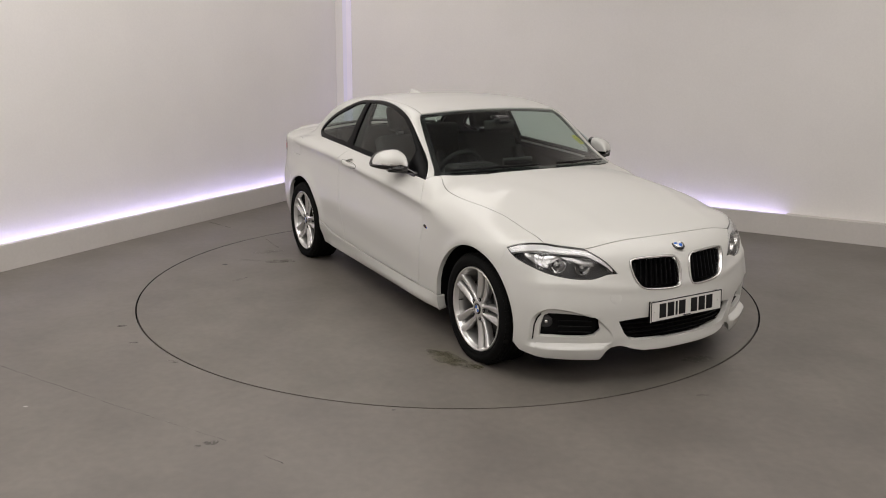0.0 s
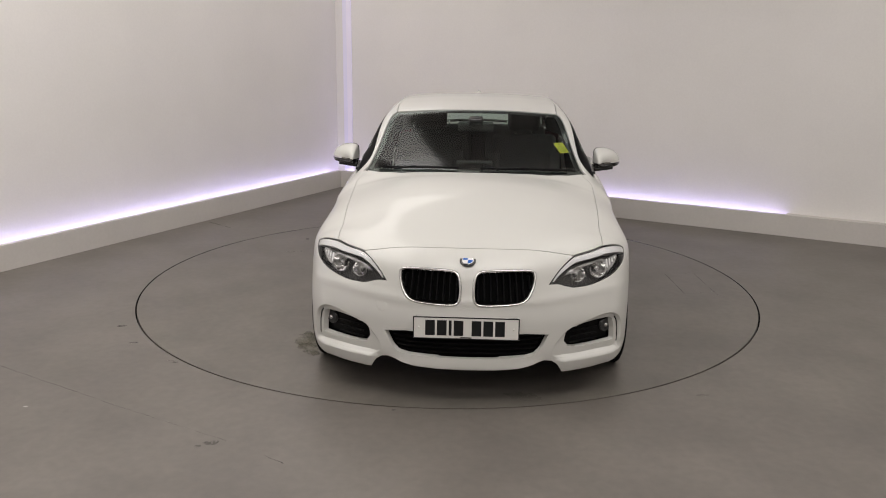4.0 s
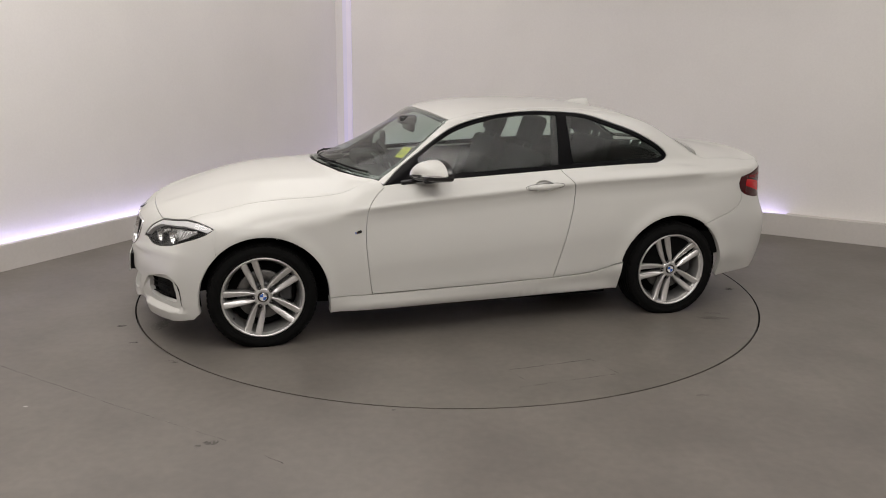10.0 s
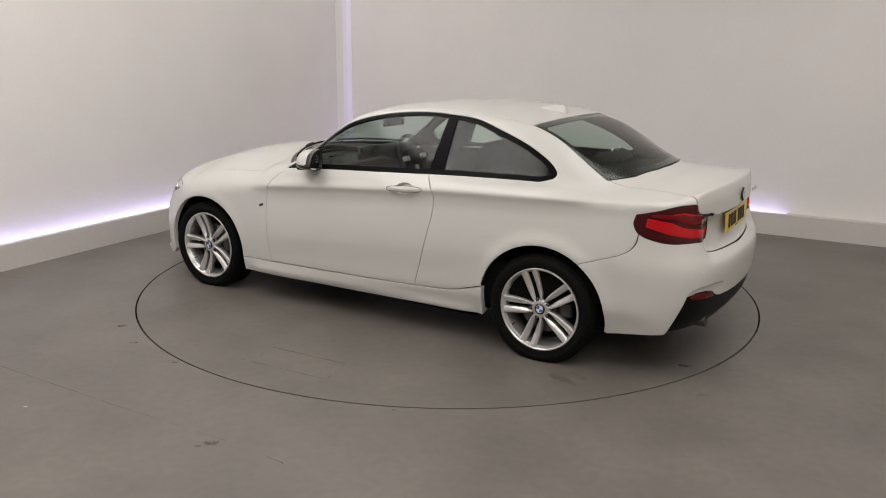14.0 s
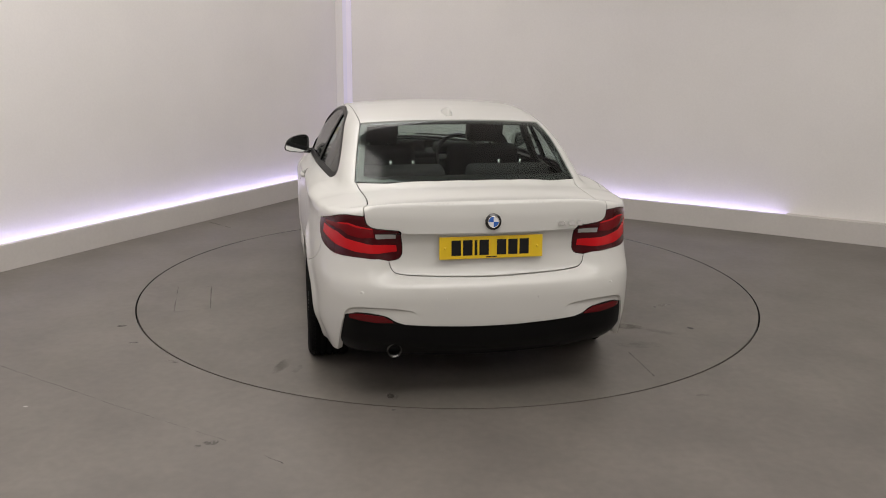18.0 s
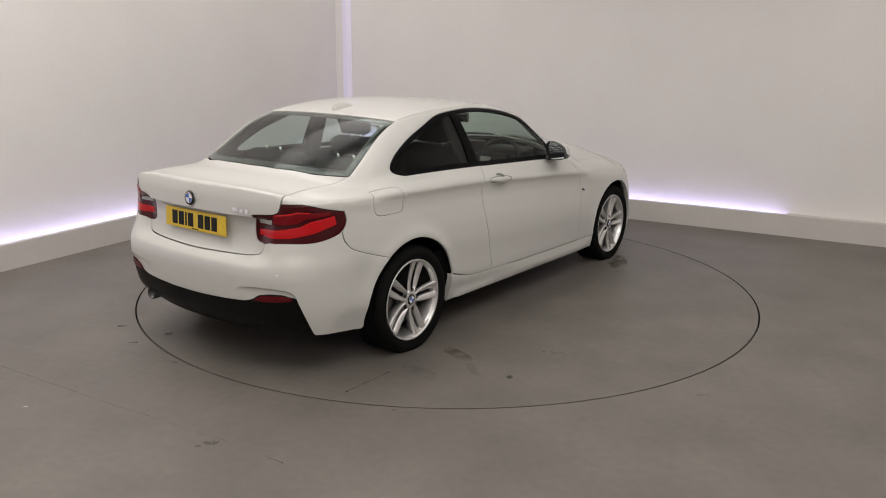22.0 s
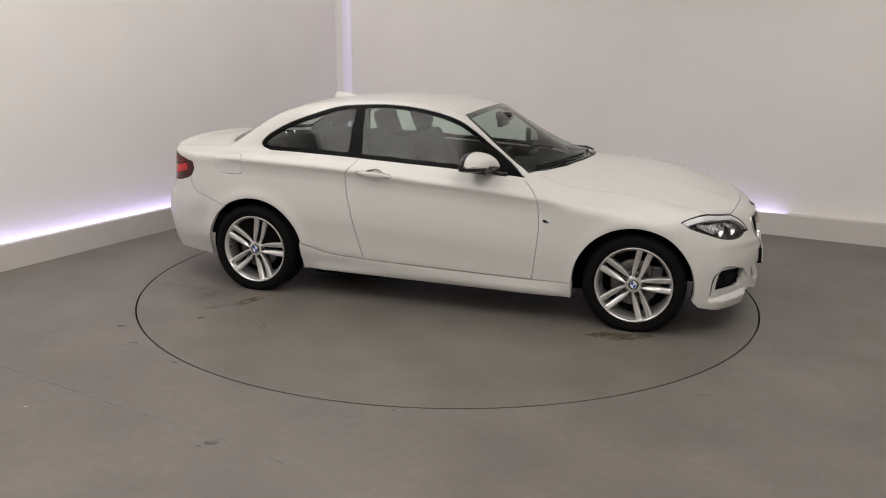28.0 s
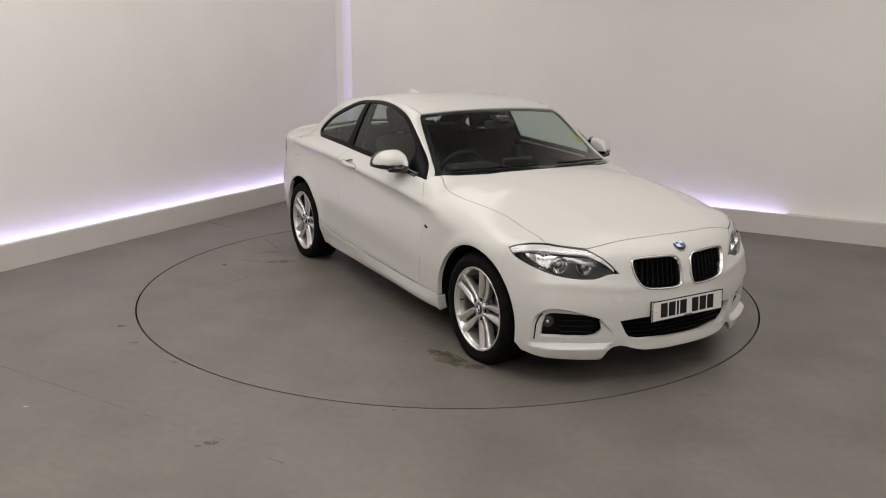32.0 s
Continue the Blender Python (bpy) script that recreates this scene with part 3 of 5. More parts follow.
# shared edges
FARCH = dict(cx=1.338, cz=0.304, r=0.384, squash=0.960)
RARCH = dict(cx=-1.342, cz=0.298, r=0.385, squash=0.985)
door_front = bend(on_side([(0.60, 0.925), (0.656, 0.88), (0.707, 0.813), (0.727, 0.68), (0.727, 0.565), (0.714, 0.421), (0.697, 0.284)]))
door_rear = bend(on_side([(-0.545, 0.995), (-0.595, 0.935), (-0.621, 0.885), (-0.614, 0.775), (-0.59, 0.667), (-0.553, 0.522), (-0.521, 0.412), (-0.490, 0.306)]))
belt = bend([(0.60, 0.770, 0.928), (0.313, 0.79, 0.955), (-0.035, 0.79, 0.973), (-0.545, 0.779, 0.996)])
sill_top = on_side([(0.953, 0.281), (0.693, 0.284), (0.316, 0.290), (-0.04, 0.296), (-0.489, 0.307)])
sill_rear = bend(on_side([(-0.489, 0.307), (-0.76, 0.326), (-0.978, 0.384)]))
shut = bend([(0.64, 0.69, 0.957), (0.70, 0.705, 0.945), (0.76, 0.732, 0.925), (0.84, 0.745, 0.90), (1.0, 0.738, 0.875), (1.2, 0.722, 0.862), (1.45, 0.703, 0.832), (1.738, 0.683, 0.749)])
lamp_top = bend([(1.738, 0.683, 0.749), (1.640, 0.79, 0.741), (1.598, 0.828, 0.724)])
lamp_low = bend([(1.598, 0.828, 0.724), (1.66, 0.82, 0.684), (1.755, 0.775, 0.646), (1.83, 0.708, 0.613), (1.905, 0.615, 0.594), (1.955, 0.527, 0.592)], 4) + \
    bend([(1.955, 0.527, 0.592), (1.970, 0.485, 0.603), (1.985, 0.45, 0.616), (2.003, 0.400, 0.618)], 4)
lamp_in = bend([(2.003, 0.400, 0.618), (1.963, 0.443, 0.672), (1.918, 0.488, 0.709), (1.878, 0.527, 0.732)], 4)
lamp_over = bend([(1.878, 0.527, 0.732), (1.805, 0.62, 0.741), (1.738, 0.683, 0.749)], 4)
nose_edge = bend([(1.948, 0.0, 0.772), (1.943, 0.15, 0.770), (1.928, 0.30, 0.764), (1.908, 0.43, 0.752), (1.893, 0.495, 0.742), (1.878, 0.527, 0.732)])
ws_side = bend([(0.138, 0.552, 0), (0.19, 0.586, 0), (0.31, 0.620, 0), (0.43, 0.649, 0), (0.55, 0.682, 0), (0.625, 0.704, 0)])
ws_base = bend([(0.625, 0.704, 0), (0.70, 0.605, 0), (0.80, 0.45, 0), (0.885, 0.25, 0), (0.92, 0.1, 0), (0.925, 0.0, 0)])
ws_top = bend([(0.182, 0.0, 0), (0.175, 0.2, 0), (0.158, 0.42, 0), (0.138, 0.552, 0)])
ditch = bend([(0.138, 0.552, 0), (-0.1, 0.556, 0), (-0.4, 0.552, 0), (-0.8, 0.548, 0), (-1.118, 0.540, 0)])
rw_top = bend([(-1.118, 0.540, 0), (-1.14, 0.3, 0), (-1.150, 0.0, 0)])
rw_side = bend([(-1.118, 0.540, 0), (-1.28, 0.566, 0), (-1.45, 0.594, 0), (-1.61, 0.618, 0)])
rw_base = bend([(-1.61, 0.618, 0), (-1.695, 0.45, 0), (-1.755, 0.22, 0), (-1.772, 0.0, 0)])
boot_shut = bend([(-1.622, 0.612, 1.042), (-1.80, 0.588, 1.008), (-1.98, 0.584, 0.995), (-2.085, 0.604, 0.978), (-2.116, 0.612, 0.957)])
tail_in = bend([(-2.116, 0.612, 0.957), (-2.128, 0.607, 0.922), (-2.140, 0.575, 0.901), (-2.161, 0.49, 0.893), (-2.166, 0.452, 0.890)], 4)
tail_inner = bend([(-2.166, 0.452, 0.890), (-2.135, 0.434, 0.80), (-2.128, 0.446, 0.748), (-2.113, 0.505, 0.730)], 4)
tail_low = bend([(-2.113, 0.505, 0.730), (-2.024, 0.70, 0.744), (-1.93, 0.77, 0.770), (-1.875, 0.79, 0.80), (-1.846, 0.802, 0.855), (-1.858, 0.812, 0.906)], 4)
tail_top = bend([(-1.858, 0.812, 0.906), (-1.98, 0.75, 0.932), (-2.116, 0.612, 0.957)], 4)
lid_low = bend([(-2.113, 0.505, 0.730), (-2.126, 0.490, 0.686), (-2.157, 0.45, 0.665), (-2.188, 0.32, 0.662), (-2.215, 0.12, 0.664), (-2.222, 0.0, 0.665)], 5)
seam = bend([(-1.584, 0.886, 0.614), (-1.715, 0.845, 0.655), (-1.815, 0.813, 0.695), (-1.862, 0.797, 0.742), (-1.875, 0.79, 0.80)], 4)
DLO_TOP = bend([(0.60, 0.765, 0.93), (0.487, 0.694, 1.027), (0.311, 0.666, 1.154), (0.134, 0.638, 1.261), (-0.044, 0.607, 1.311), (-0.224, 0.584, 1.338), (-0.405, 0.573, 1.349), (-0.585, 0.579, 1.343),
                (-0.765, 0.589, 1.327), (-0.942, 0.621, 1.274), (-1.122, 0.644, 1.209), (-1.267, 0.668, 1.134), (-1.338, 0.688, 1.072), (-1.330, 0.704, 1.036), (-1.256, 0.73, 1.013)])
dlo_low = bend([(-1.256, 0.73, 1.013), (-0.923, 0.758, 1.009), (-0.545, 0.779, 0.997)])


def arch_pts(a, a0, a1, n=26):
    return snap(on_side(arc(a["cx"], a["cz"], a["r"], a0, a1, n, a["squash"])))


door_front, door_rear, belt, sill_top, sill_rear, shut = [snap(q) for q in (door_front, door_rear, belt, sill_top, sill_rear, shut)]
lamp_top, lamp_low, lamp_in, lamp_over, nose_edge = [snap(q) for q in (lamp_top, lamp_low, lamp_in, lamp_over, nose_edge)]
boot_shut, tail_in, tail_inner, tail_low, tail_top, lid_low, seam, DLO_TOP, dlo_low = [snap(q) for q in (boot_shut, tail_in, tail_inner, tail_low, tail_top, lid_low, seam, DLO_TOP, dlo_low)]

crease_line = snap(on_side([(x, float(Zc(np.array(x)))) for x in np.linspace(0.70, -1.85, 60)]))
crease_rows = [[(x, y, z + dz) for x, y, z in crease_line] for dz in (0.024, 0.010, 0.0, -0.010, -0.024, -0.042, -0.065)]
cup = bend(on_side([(-0.345, 0.893), (-0.352, 0.918), (-0.385, 0.934), (-0.425, 0.936), (-0.462, 0.922), (-0.475, 0.902), (-0.462, 0.882), (-0.425, 0.872), (-0.385, 0.870), (-0.355, 0.878), (-0.345, 0.893)]), 3)[:-1]

# ---- painted panels ----
half = nose_edge + lamp_over[1:] + shut[::-1][1:] + [(0.66, 0.665, 0.96), (0.72, 0.60, 0), (0.82, 0.45, 0), (0.905, 0.25, 0), (0.94, 0.1, 0), (0.945, 0.0, 0)]
panel("bonnet", flip(half), TOP, PAINT, CAR, spacing=0.026)
panel("front_wing", door_front[::-1] + [(0.62, 0.74, 0.952), (0.632, 0.708, 0.955)] + shut[1:] + lamp_top[1:] + arch_pts(FARCH, 46, 176) + [on_side([(0.953, 0.281)])[0]] + sill_top[1:2],
      WING, PAINT, CAR, both=True, spacing=0.023, gap=0.0013)
doors = panel("door", belt + door_rear[1:] + sill_top[::-1][1:4] + door_front[::-1][1:-1], SIDE, PAINT, CAR, holes=[cup], both=True, spacing=0.024, creases=crease_rows)
up_ws = [(x, y, float(roof_z(np.array(x), np.array(y)))) for x, y, _ in ws_side[::-1]]
dit = [(x, y, float(roof_z(np.array(x), np.array(y)))) for x, y, _ in ditch]
rws = [(x, y, float(roof_z(np.array(x), np.array(y)))) for x, y, _ in rw_side]
frame_loop = [on_side([(-0.489, 0.307)])[0]] + sill_rear[1:] + arch_pts(RARCH, 13, 126) + seam + tail_low[13:] + tail_top[1:] + boot_shut[::-1][1:] + rws[::-1] + dit[::-1][1:] + up_ws[::-1][1:] + \
    [(0.635, 0.72, 0.952)] + DLO_TOP + dlo_low[1:] + door_rear[1:-1]
FLAP = bend([(-1.635, 0.79, 0.975), (-1.55, 0.80, 0.982), (-1.452, 0.82, 0.982), (-1.427, 0.845, 0.955), (-1.422, 0.85, 0.90), (-1.432, 0.85, 0.852), (-1.50, 0.845, 0.843), (-1.61, 0.842, 0.848), (-1.645, 0.84, 0.875),
             (-1.652, 0.82, 0.93), (-1.635, 0.79, 0.975)], 4)[:-1]
panel("side_frame", frame_loop, SIDE, PAINT, CAR, sides=(1,), spacing=0.024, depth=0.012, tilt=0.15, creases=crease_rows)
panel("side_frame", frame_loop, SIDE, PAINT, CAR, holes=[FLAP], sides=(-1,), spacing=0.024, depth=0.012, tilt=0.15, creases=[[q for q in row if q[0] > -1.40] for row in crease_rows] + [[q for q in row if q[0] < -1.67] for row in crease_rows])
panel("fuel_flap", FLAP, SIDE, PAINT, CAR, sides=(-1,), spacing=0.014, gap=0.0012, depth=0.012, tilt=0.06)
panel("roof", flip(ws_top + ditch[1:] + rw_top[1:]), TOP, PAINT, CAR, spacing=0.04, gap=0.003, depth=0.012)
panel("boot_lid", flip([(-1.788, 0.0, 1.05), (-1.772, 0.2, 1.05), (-1.715, 0.44, 1.047)] + boot_shut + tail_in[1:] + tail_inner[1:] + lid_low[1:]), LID, PAINT, CAR, spacing=0.013, step=0.010, creases=[at_rear([(y, z) for y in np.linspace(-0.425, 0.425, 60)]) for z in (0.864, 0.8695, 0.8785, 0.884, 0.68, 1.0, 1.014)] + [[(float(rear_x(np.array(abs(y)), np.array(1.03))) + dx, y, 1.04) for y in np.linspace(-0.55, 0.55, 90)] for dx in (-0.004, 0.004, 0.012, 0.020)])
REFL_TOP = bend([(-2.14, 0.725, 0.474), (-2.19, 0.66, 0.488), (-2.225, 0.54, 0.480), (-2.240, 0.485, 0.450), (-2.25, 0.44, 0.436)], 4)
low_mid = [(-2.255, 0.3, 0.428), (-2.262, 0.12, 0.421), (-2.264, 0.0, 0.420)]
bump = lid_low[::-1] + tail_low[1:13] + seam[::-1][1:] + arch_pts(RARCH, 126, 190) + on_side([(-1.735, 0.222)]) + [(-1.85, 0.80, 0.232), (-2.035, 0.752, 0.255), (-2.05, 0.75, 0.275)] + \
    REFL_TOP + low_mid


FOG_FRAME = bend([(0.425, 0.268), (0.445, 0.315), (0.48, 0.356), (0.515, 0.385), (0.62, 0.424), (0.715, 0.441), (0.762, 0.430), (0.793, 0.395), (0.803, 0.345), (0.806, 0.245)], 6)
LEDGE = bend([(0.804, 0.236), (0.66, 0.240), (0.53, 0.238), (0.46, 0.244), (0.428, 0.262)], 6)
HOLLOW = bend([(0.372, 0.490), (0.40, 0.506), (0.45, 0.514), (0.52, 0.520), (0.59, 0.522), (0.66, 0.519), (0.695, 0.510), (0.716, 0.487), (0.726, 0.455)], 6)


def depth_in(y, z, loop):
    """How far (y, z) lies inside a closed outline; below zero outside it."""
    q, r = np.array(loop, float), np.roll(np.array(loop, float), -1, 0)
    pt = np.stack([y, z], 1)
    best = np.full(len(pt), 9.0)
    for a, c in zip(q, r):
        t = np.clip(((pt - a) @ (c - a)) / max((c - a) @ (c - a), 1e-12), 0, 1)
        best = np.minimum(best, np.linalg.norm(pt - a - t[:, None] * (c - a), axis=1))
    return np.where(inside(pt, q), best, -best)


def lie(chart, pts):
    """(y, z) outline of rough points after they are laid on the body."""
    P = cast(chart, *chart.flat(np.array(pts, float)))
    return [(abs(float(q[1])), float(q[2])) for q in P]


def rear_mold(P, N):
    """A hollow above each reflector."""
    y, z = np.abs(P[:, 1]), P[:, 2]
    sd = depth_in(y, z, HOLLOW_LAID)
    d = -0.013 * np.clip(sd / 0.0055, 0, 1) * np.clip((y - 0.37) / 0.10, 0, 1) * np.clip((z - 0.41) / 0.10, 0.2, 1)
    return P + N * d[:, None]


HOLLOW_LAID = lie(REAR, at_rear(HOLLOW + [(0.60, 0.43), (0.45, 0.42), (0.38, 0.44)]))
hollow_creases = []
for off_ in (-0.004, 0.0, 0.0055, 0.0095):
    loop_ = [tuple(q) for q in inset(np.array(HOLLOW + [(0.60, 0.43), (0.45, 0.42), (0.38, 0.44)], float), off_)][1:len(HOLLOW)]
    hollow_creases += [at_rear([(s * y, z) for y, z in loop_]) for s in (1, -1)]
panel("rear_bumper", flip(bump), REAR, PAINT, CAR, spacing=0.02, mold=rear_mold, step=0.010, gap=0.0009, creases=hollow_creases)
fog_hole = [(0.497, 0.325), (0.508, 0.385), (0.53, 0.397), (0.655, 0.412), (0.735, 0.414), (0.758, 0.402), (0.773, 0.345), (0.777, 0.285), (0.655, 0.281), (0.555, 0.282), (0.52, 0.290)]
kidney = [(0.026, 0.60), (0.032, 0.655), (0.052, 0.686), (0.10, 0.697), (0.256, 0.699), (0.322, 0.692), (0.338, 0.668), (0.334, 0.625), (0.318, 0.580), (0.292, 0.547), (0.245, 0.531), (0.14, 0.524), (0.06, 0.526), (0.032, 0.548)]
kidney = [tuple(q) for q in bend(kidney + kidney[:1], 4)[:-1]]
low_hole = [(0.0, 0.256), (0.15, 0.257), (0.30, 0.262), (0.345, 0.272), (0.375, 0.305), (0.408, 0.372), (0.30, 0.386), (0.0, 0.388)]
neg = lambda pts: [(-y, z) for y, z in pts]
low_full = low_hole + [(-y, z) for y, z in low_hole[::-1] if y > 0]
lip = [(2.10, 0.0, 0.198), (2.09, 0.15, 0.199), (2.075, 0.26, 0.205), (2.065, 0.31, 0.216), (2.055, 0.350, 0.229), (2.047, 0.395, 0.235), (2.030, 0.430, 0.228), (2.012, 0.455, 0.208), (1.990, 0.478, 0.168), (1.90, 0.64, 0.172), (1.814, 0.775, 0.180), (1.745, 0.825, 0.192)]
front = nose_edge + lamp_in[::-1][1:] + lamp_low[::-1][1:] + arch_pts(FARCH, 46, -12)[0:] + lip[::-1]


def front_mold(P, N):
    """A frame sunk round each fog lamp, a ledge over the blade, a lip under the lower grille."""
    y, z = np.abs(P[:, 1]), P[:, 2]
    sd = depth_in(y, z, FOG_LAID)
    d = -0.017 * np.clip(sd / 0.0055, 0, 1) * np.clip((y - 0.43) / 0.07, 0, 1)
    d = d + 0.020 * np.clip((0.238 - z) / 0.007, 0, 1) * np.clip((y - 0.44) / 0.05, 0, 1) * np.clip((0.83 - y) / 0.10, 0, 1)
    d = d + 0.010 * np.clip((0.236 - z) / 0.01, 0, 1) * np.clip((0.40 - y) / 0.04, 0, 1)
    d = d + 0.006 * np.exp(-(((z - 0.545 - 0.022 * np.clip((y - 0.35) / 0.3, 0, 1)) / 0.018) ** 2)) * np.clip((0.84 - y) / 0.1, 0, 1)
    return P + N * d[:, None]


FOG_LAID = lie(FRONT, at_front(FOG_FRAME + LEDGE))
ring_n = len(FOG_FRAME)
fog_creases = []
for off_ in (-0.003, 0.0, 0.0055, 0.0085):
    loop_ = [tuple(q) for q in inset(np.array(FOG_FRAME + LEDGE, float), off_)]
    for part_ in (loop_[:ring_n - 1], loop_[ring_n + 1:]):
        fog_creases += [at_front([(s * y, z) for y, z in part_]) for s in (1, -1)]
for z_ in (0.2385, 0.2305, 0.222):
    fog_creases += [at_front([(s * y, z_) for y in np.linspace(0.47, 0.80, 40)]) for s in (1, -1)]
panel("front_bumper", flip(front), FRONT, PAINT, CAR, holes=[at_front(kidney), at_front(neg(kidney)), at_front(fog_hole), at_front(neg(fog_hole)), at_front(low_full)], spacing=0.02, step=0.009, gap=0.0009, mold=front_mold, depth=0.03, creases=fog_creases)
panel("bumper_joint", on_side([(1.586, 0.722), (1.612, 0.716), (1.617, 0.585), (1.591, 0.585)]), SIDE, PAINT, CAR, both=True, spacing=0.02, off=-0.002, gap=0.0, depth=0.0)
sill = sill_top + sill_rear[1:] + on_side([(-0.972, 0.30), (-0.965, 0.19), (-0.768, 0.190), (-0.04, 0.184), (0.671, 0.180), (0.953, 0.180)])


def sill_mold(P, N):
    x, z = P[:, 0], P[:, 2]
    ends = np.clip((x + 0.972) / 0.14, 0, 1) * np.clip((0.953 - x) / 0.14, 0, 1)
    return P + N * ends[:, None] * (0.004 + 0.014 * np.clip((0.262 - z) / 0.05, 0, 1) - 0.02 * np.clip((0.205 - z) / 0.03, 0, 1))[:, None]


panel("side_sill", sill, SIDE, PAINT, CAR, both=True, spacing=0.022, gap=0.0036, mold=sill_mold, depth=0.05)

# ---- black under-structure ----
side_in = [(1.62, 0.80, 0.70), (1.5, 0.72, 0.80), (0.75, 0.72, 0.90), (0.60, 0.75, 0.905), (-0.55, 0.76, 0.975), (-1.25, 0.71, 0.99), (-1.80, 0.64, 0.95), (-1.83, 0.78, 0.70)] + \
    on_side([(-1.72, 0.55)]) + on_side(arc(-1.342, 0.29, 0.40, 38, 165, 16)) + on_side([(-0.95, 0.22), (0.93, 0.22)]) + on_side(arc(1.32, 0.30, 0.39, 172, 42, 16))
# dark sheets added behind the panels, shade of the gaps put into colour
panel("inner_side", side_in, SIDE, DARK, CAR, both=True, spacing=0.08, step=0.05, off=-0.03, depth=0.0)
panel("inner_nose", flip([(2.0, 0.0, 0.70), (1.9, 0.45, 0.68), (1.75, 0.72, 0.66), (1.68, 0.80, 0.62), (1.70, 0.82, 0.24), (2.0, 0.45, 0.22), (2.1, 0.0, 0.22)]), FRONT, DARK, CAR, spacing=0.08, step=0.05, off=-0.075, depth=0.0)
panel("inner_tail", flip([(-2.15, 0.0, 0.98), (-2.05, 0.6, 0.93), (-1.85, 0.78, 0.86), (-1.80, 0.80, 0.28), (-2.1, 0.6, 0.26), (-2.2, 0.0, 0.25)]), REAR, DARK, CAR, spacing=0.08, step=0.05, off=-0.05, depth=0.0)
panel("inner_bonnet", flip([(1.86, 0.0, 0.7), (1.84, 0.45, 0.7), (1.66, 0.64, 0.7), (1.0, 0.68, 0.7), (0.90, 0.66, 0.7), (1.0, 0.40, 0.7), (1.03, 0.0, 0.7)]), TOP, DARK, CAR, spacing=0.1, step=0.06, off=-0.035, depth=0.0)
panel("inner_deck", flip([(-1.80, 0.0, 1.0), (-1.70, 0.5, 1.0), (-1.66, 0.57, 1.0), (-2.08, 0.55, 1.0), (-2.12, 0.0, 1.0)]), TOP, DARK, CAR, spacing=0.1, step=0.06, off=-0.03, depth=0.0)
part("floor_pan", box(3.3, 1.10, 0.06, (0.0, 0, 0.185), 0.02), DARK, CAR, smooth=False)
part("floor_pan", box(1.75, 1.58, 0.05, (-0.02, 0, 0.185), 0.01), DARK, CAR, smooth=False)
for a in (FARCH, RARCH):
    for s in (1, -1):
        n, vs, fs = 30, [], []
        for i in range(n + 1):
            an = math.radians(-6 + 192 * i / n)
            wide = 0.845 - 0.085 * max(0.0, min(1.0, (abs(a["cx"] + a["r"] * math.cos(an)) - 1.52) / 0.16))
            for yy, rr in ((0.50, 0.30), (0.50, a["r"] + 0.010), (wide, a["r"] + 0.010)):
                vs.append((a["cx"] + rr * math.cos(an), s * yy, a["cz"] + rr * a["squash"] * math.sin(an)))
        for i in range(n):
            for k in range(2):
                b0 = i * 3 + k
                fs.append((b0, b0 + 1, b0 + 4, b0 + 3))
        raw("wheel_arch_liner", vs, fs, DARK, CAR)

panel("door_card", belt + door_rear[1:] + sill_top[::-1][1:4] + door_front[::-1][1:-1], SIDE, TRIM, CAR, both=True, spacing=0.08, step=0.04, off=-0.035, gap=-0.004, depth=0.0, label="black moulded door card")
panel("inner_trim", frame_loop, SIDE, TRIM, CAR, both=True, spacing=0.05, step=0.02, off=-0.0145, gap=-0.003, depth=0.0, label="dark cabin pillar trim")

# ---- glass ----


def bordered(name, half_pts, width, chart, label):
    full = flip(half_pts)
    inner = shrink(chart, full, width)
    pane = panel(name, full, chart, GLASS, CAR, spacing=0.05, off=-0.004, depth=0.0, gap=0.003, label=label)[0]
    pane.visible_shadow = False
    panel("border", full, chart, GLOSS_BLACK, pane, holes=[inner], spacing=0.03, off=-0.0065, depth=0.006, gap=0.003)
    return pane


bordered("windscreen", ws_top + ws_side[1:] + ws_base[1:], 0.036, TOP, "tinted laminated windscreen with a black border")
bordered("rear_window", [rw_top[-1]] + rw_top[::-1][1:] + rw_side[1:] + rw_base[1:], 0.048, TOP, "tinted heated rear window with a black border")
DLO = DLO_TOP + dlo_low[1:] + belt[::-1][1:-1]
dlo2 = shrink(SIDE, DLO, 0.033)
pane_f = clip_x(clip_x(dlo2, lambda b: -0.535 - 0.10 * (b - 0.22), True), lambda b: 0.372, False)
pane_r = clip_x(dlo2, lambda b: -0.640, False)
panel("window_frame", [tuple(q) for q in np.stack(SIDE.flat(np.array(DLO)), 1)], SIDE, SURROUND, CAR, holes=[pane_f, pane_r], both=True, spacing=0.03, off=-0.002, depth=0.012, gap=0.003, label="satin black window surround")


def flat_glass(P):
    """The side glass plane, with no rounding into the roof."""
    return np.abs(P[..., 1]) - green_y(P[..., 0], P[..., 2])


for nm_, loop in (("door_window", pane_f), ("quarter_window", pane_r)):
    for ob in panel(nm_, loop, SIDE, GLASS, CAR, both=True, spacing=0.05, off=-0.010, depth=0.0, gap=-0.004, f=flat_glass, mold=lambda P, N: P, label="tinted side window"):
        ob.visible_shadow = False

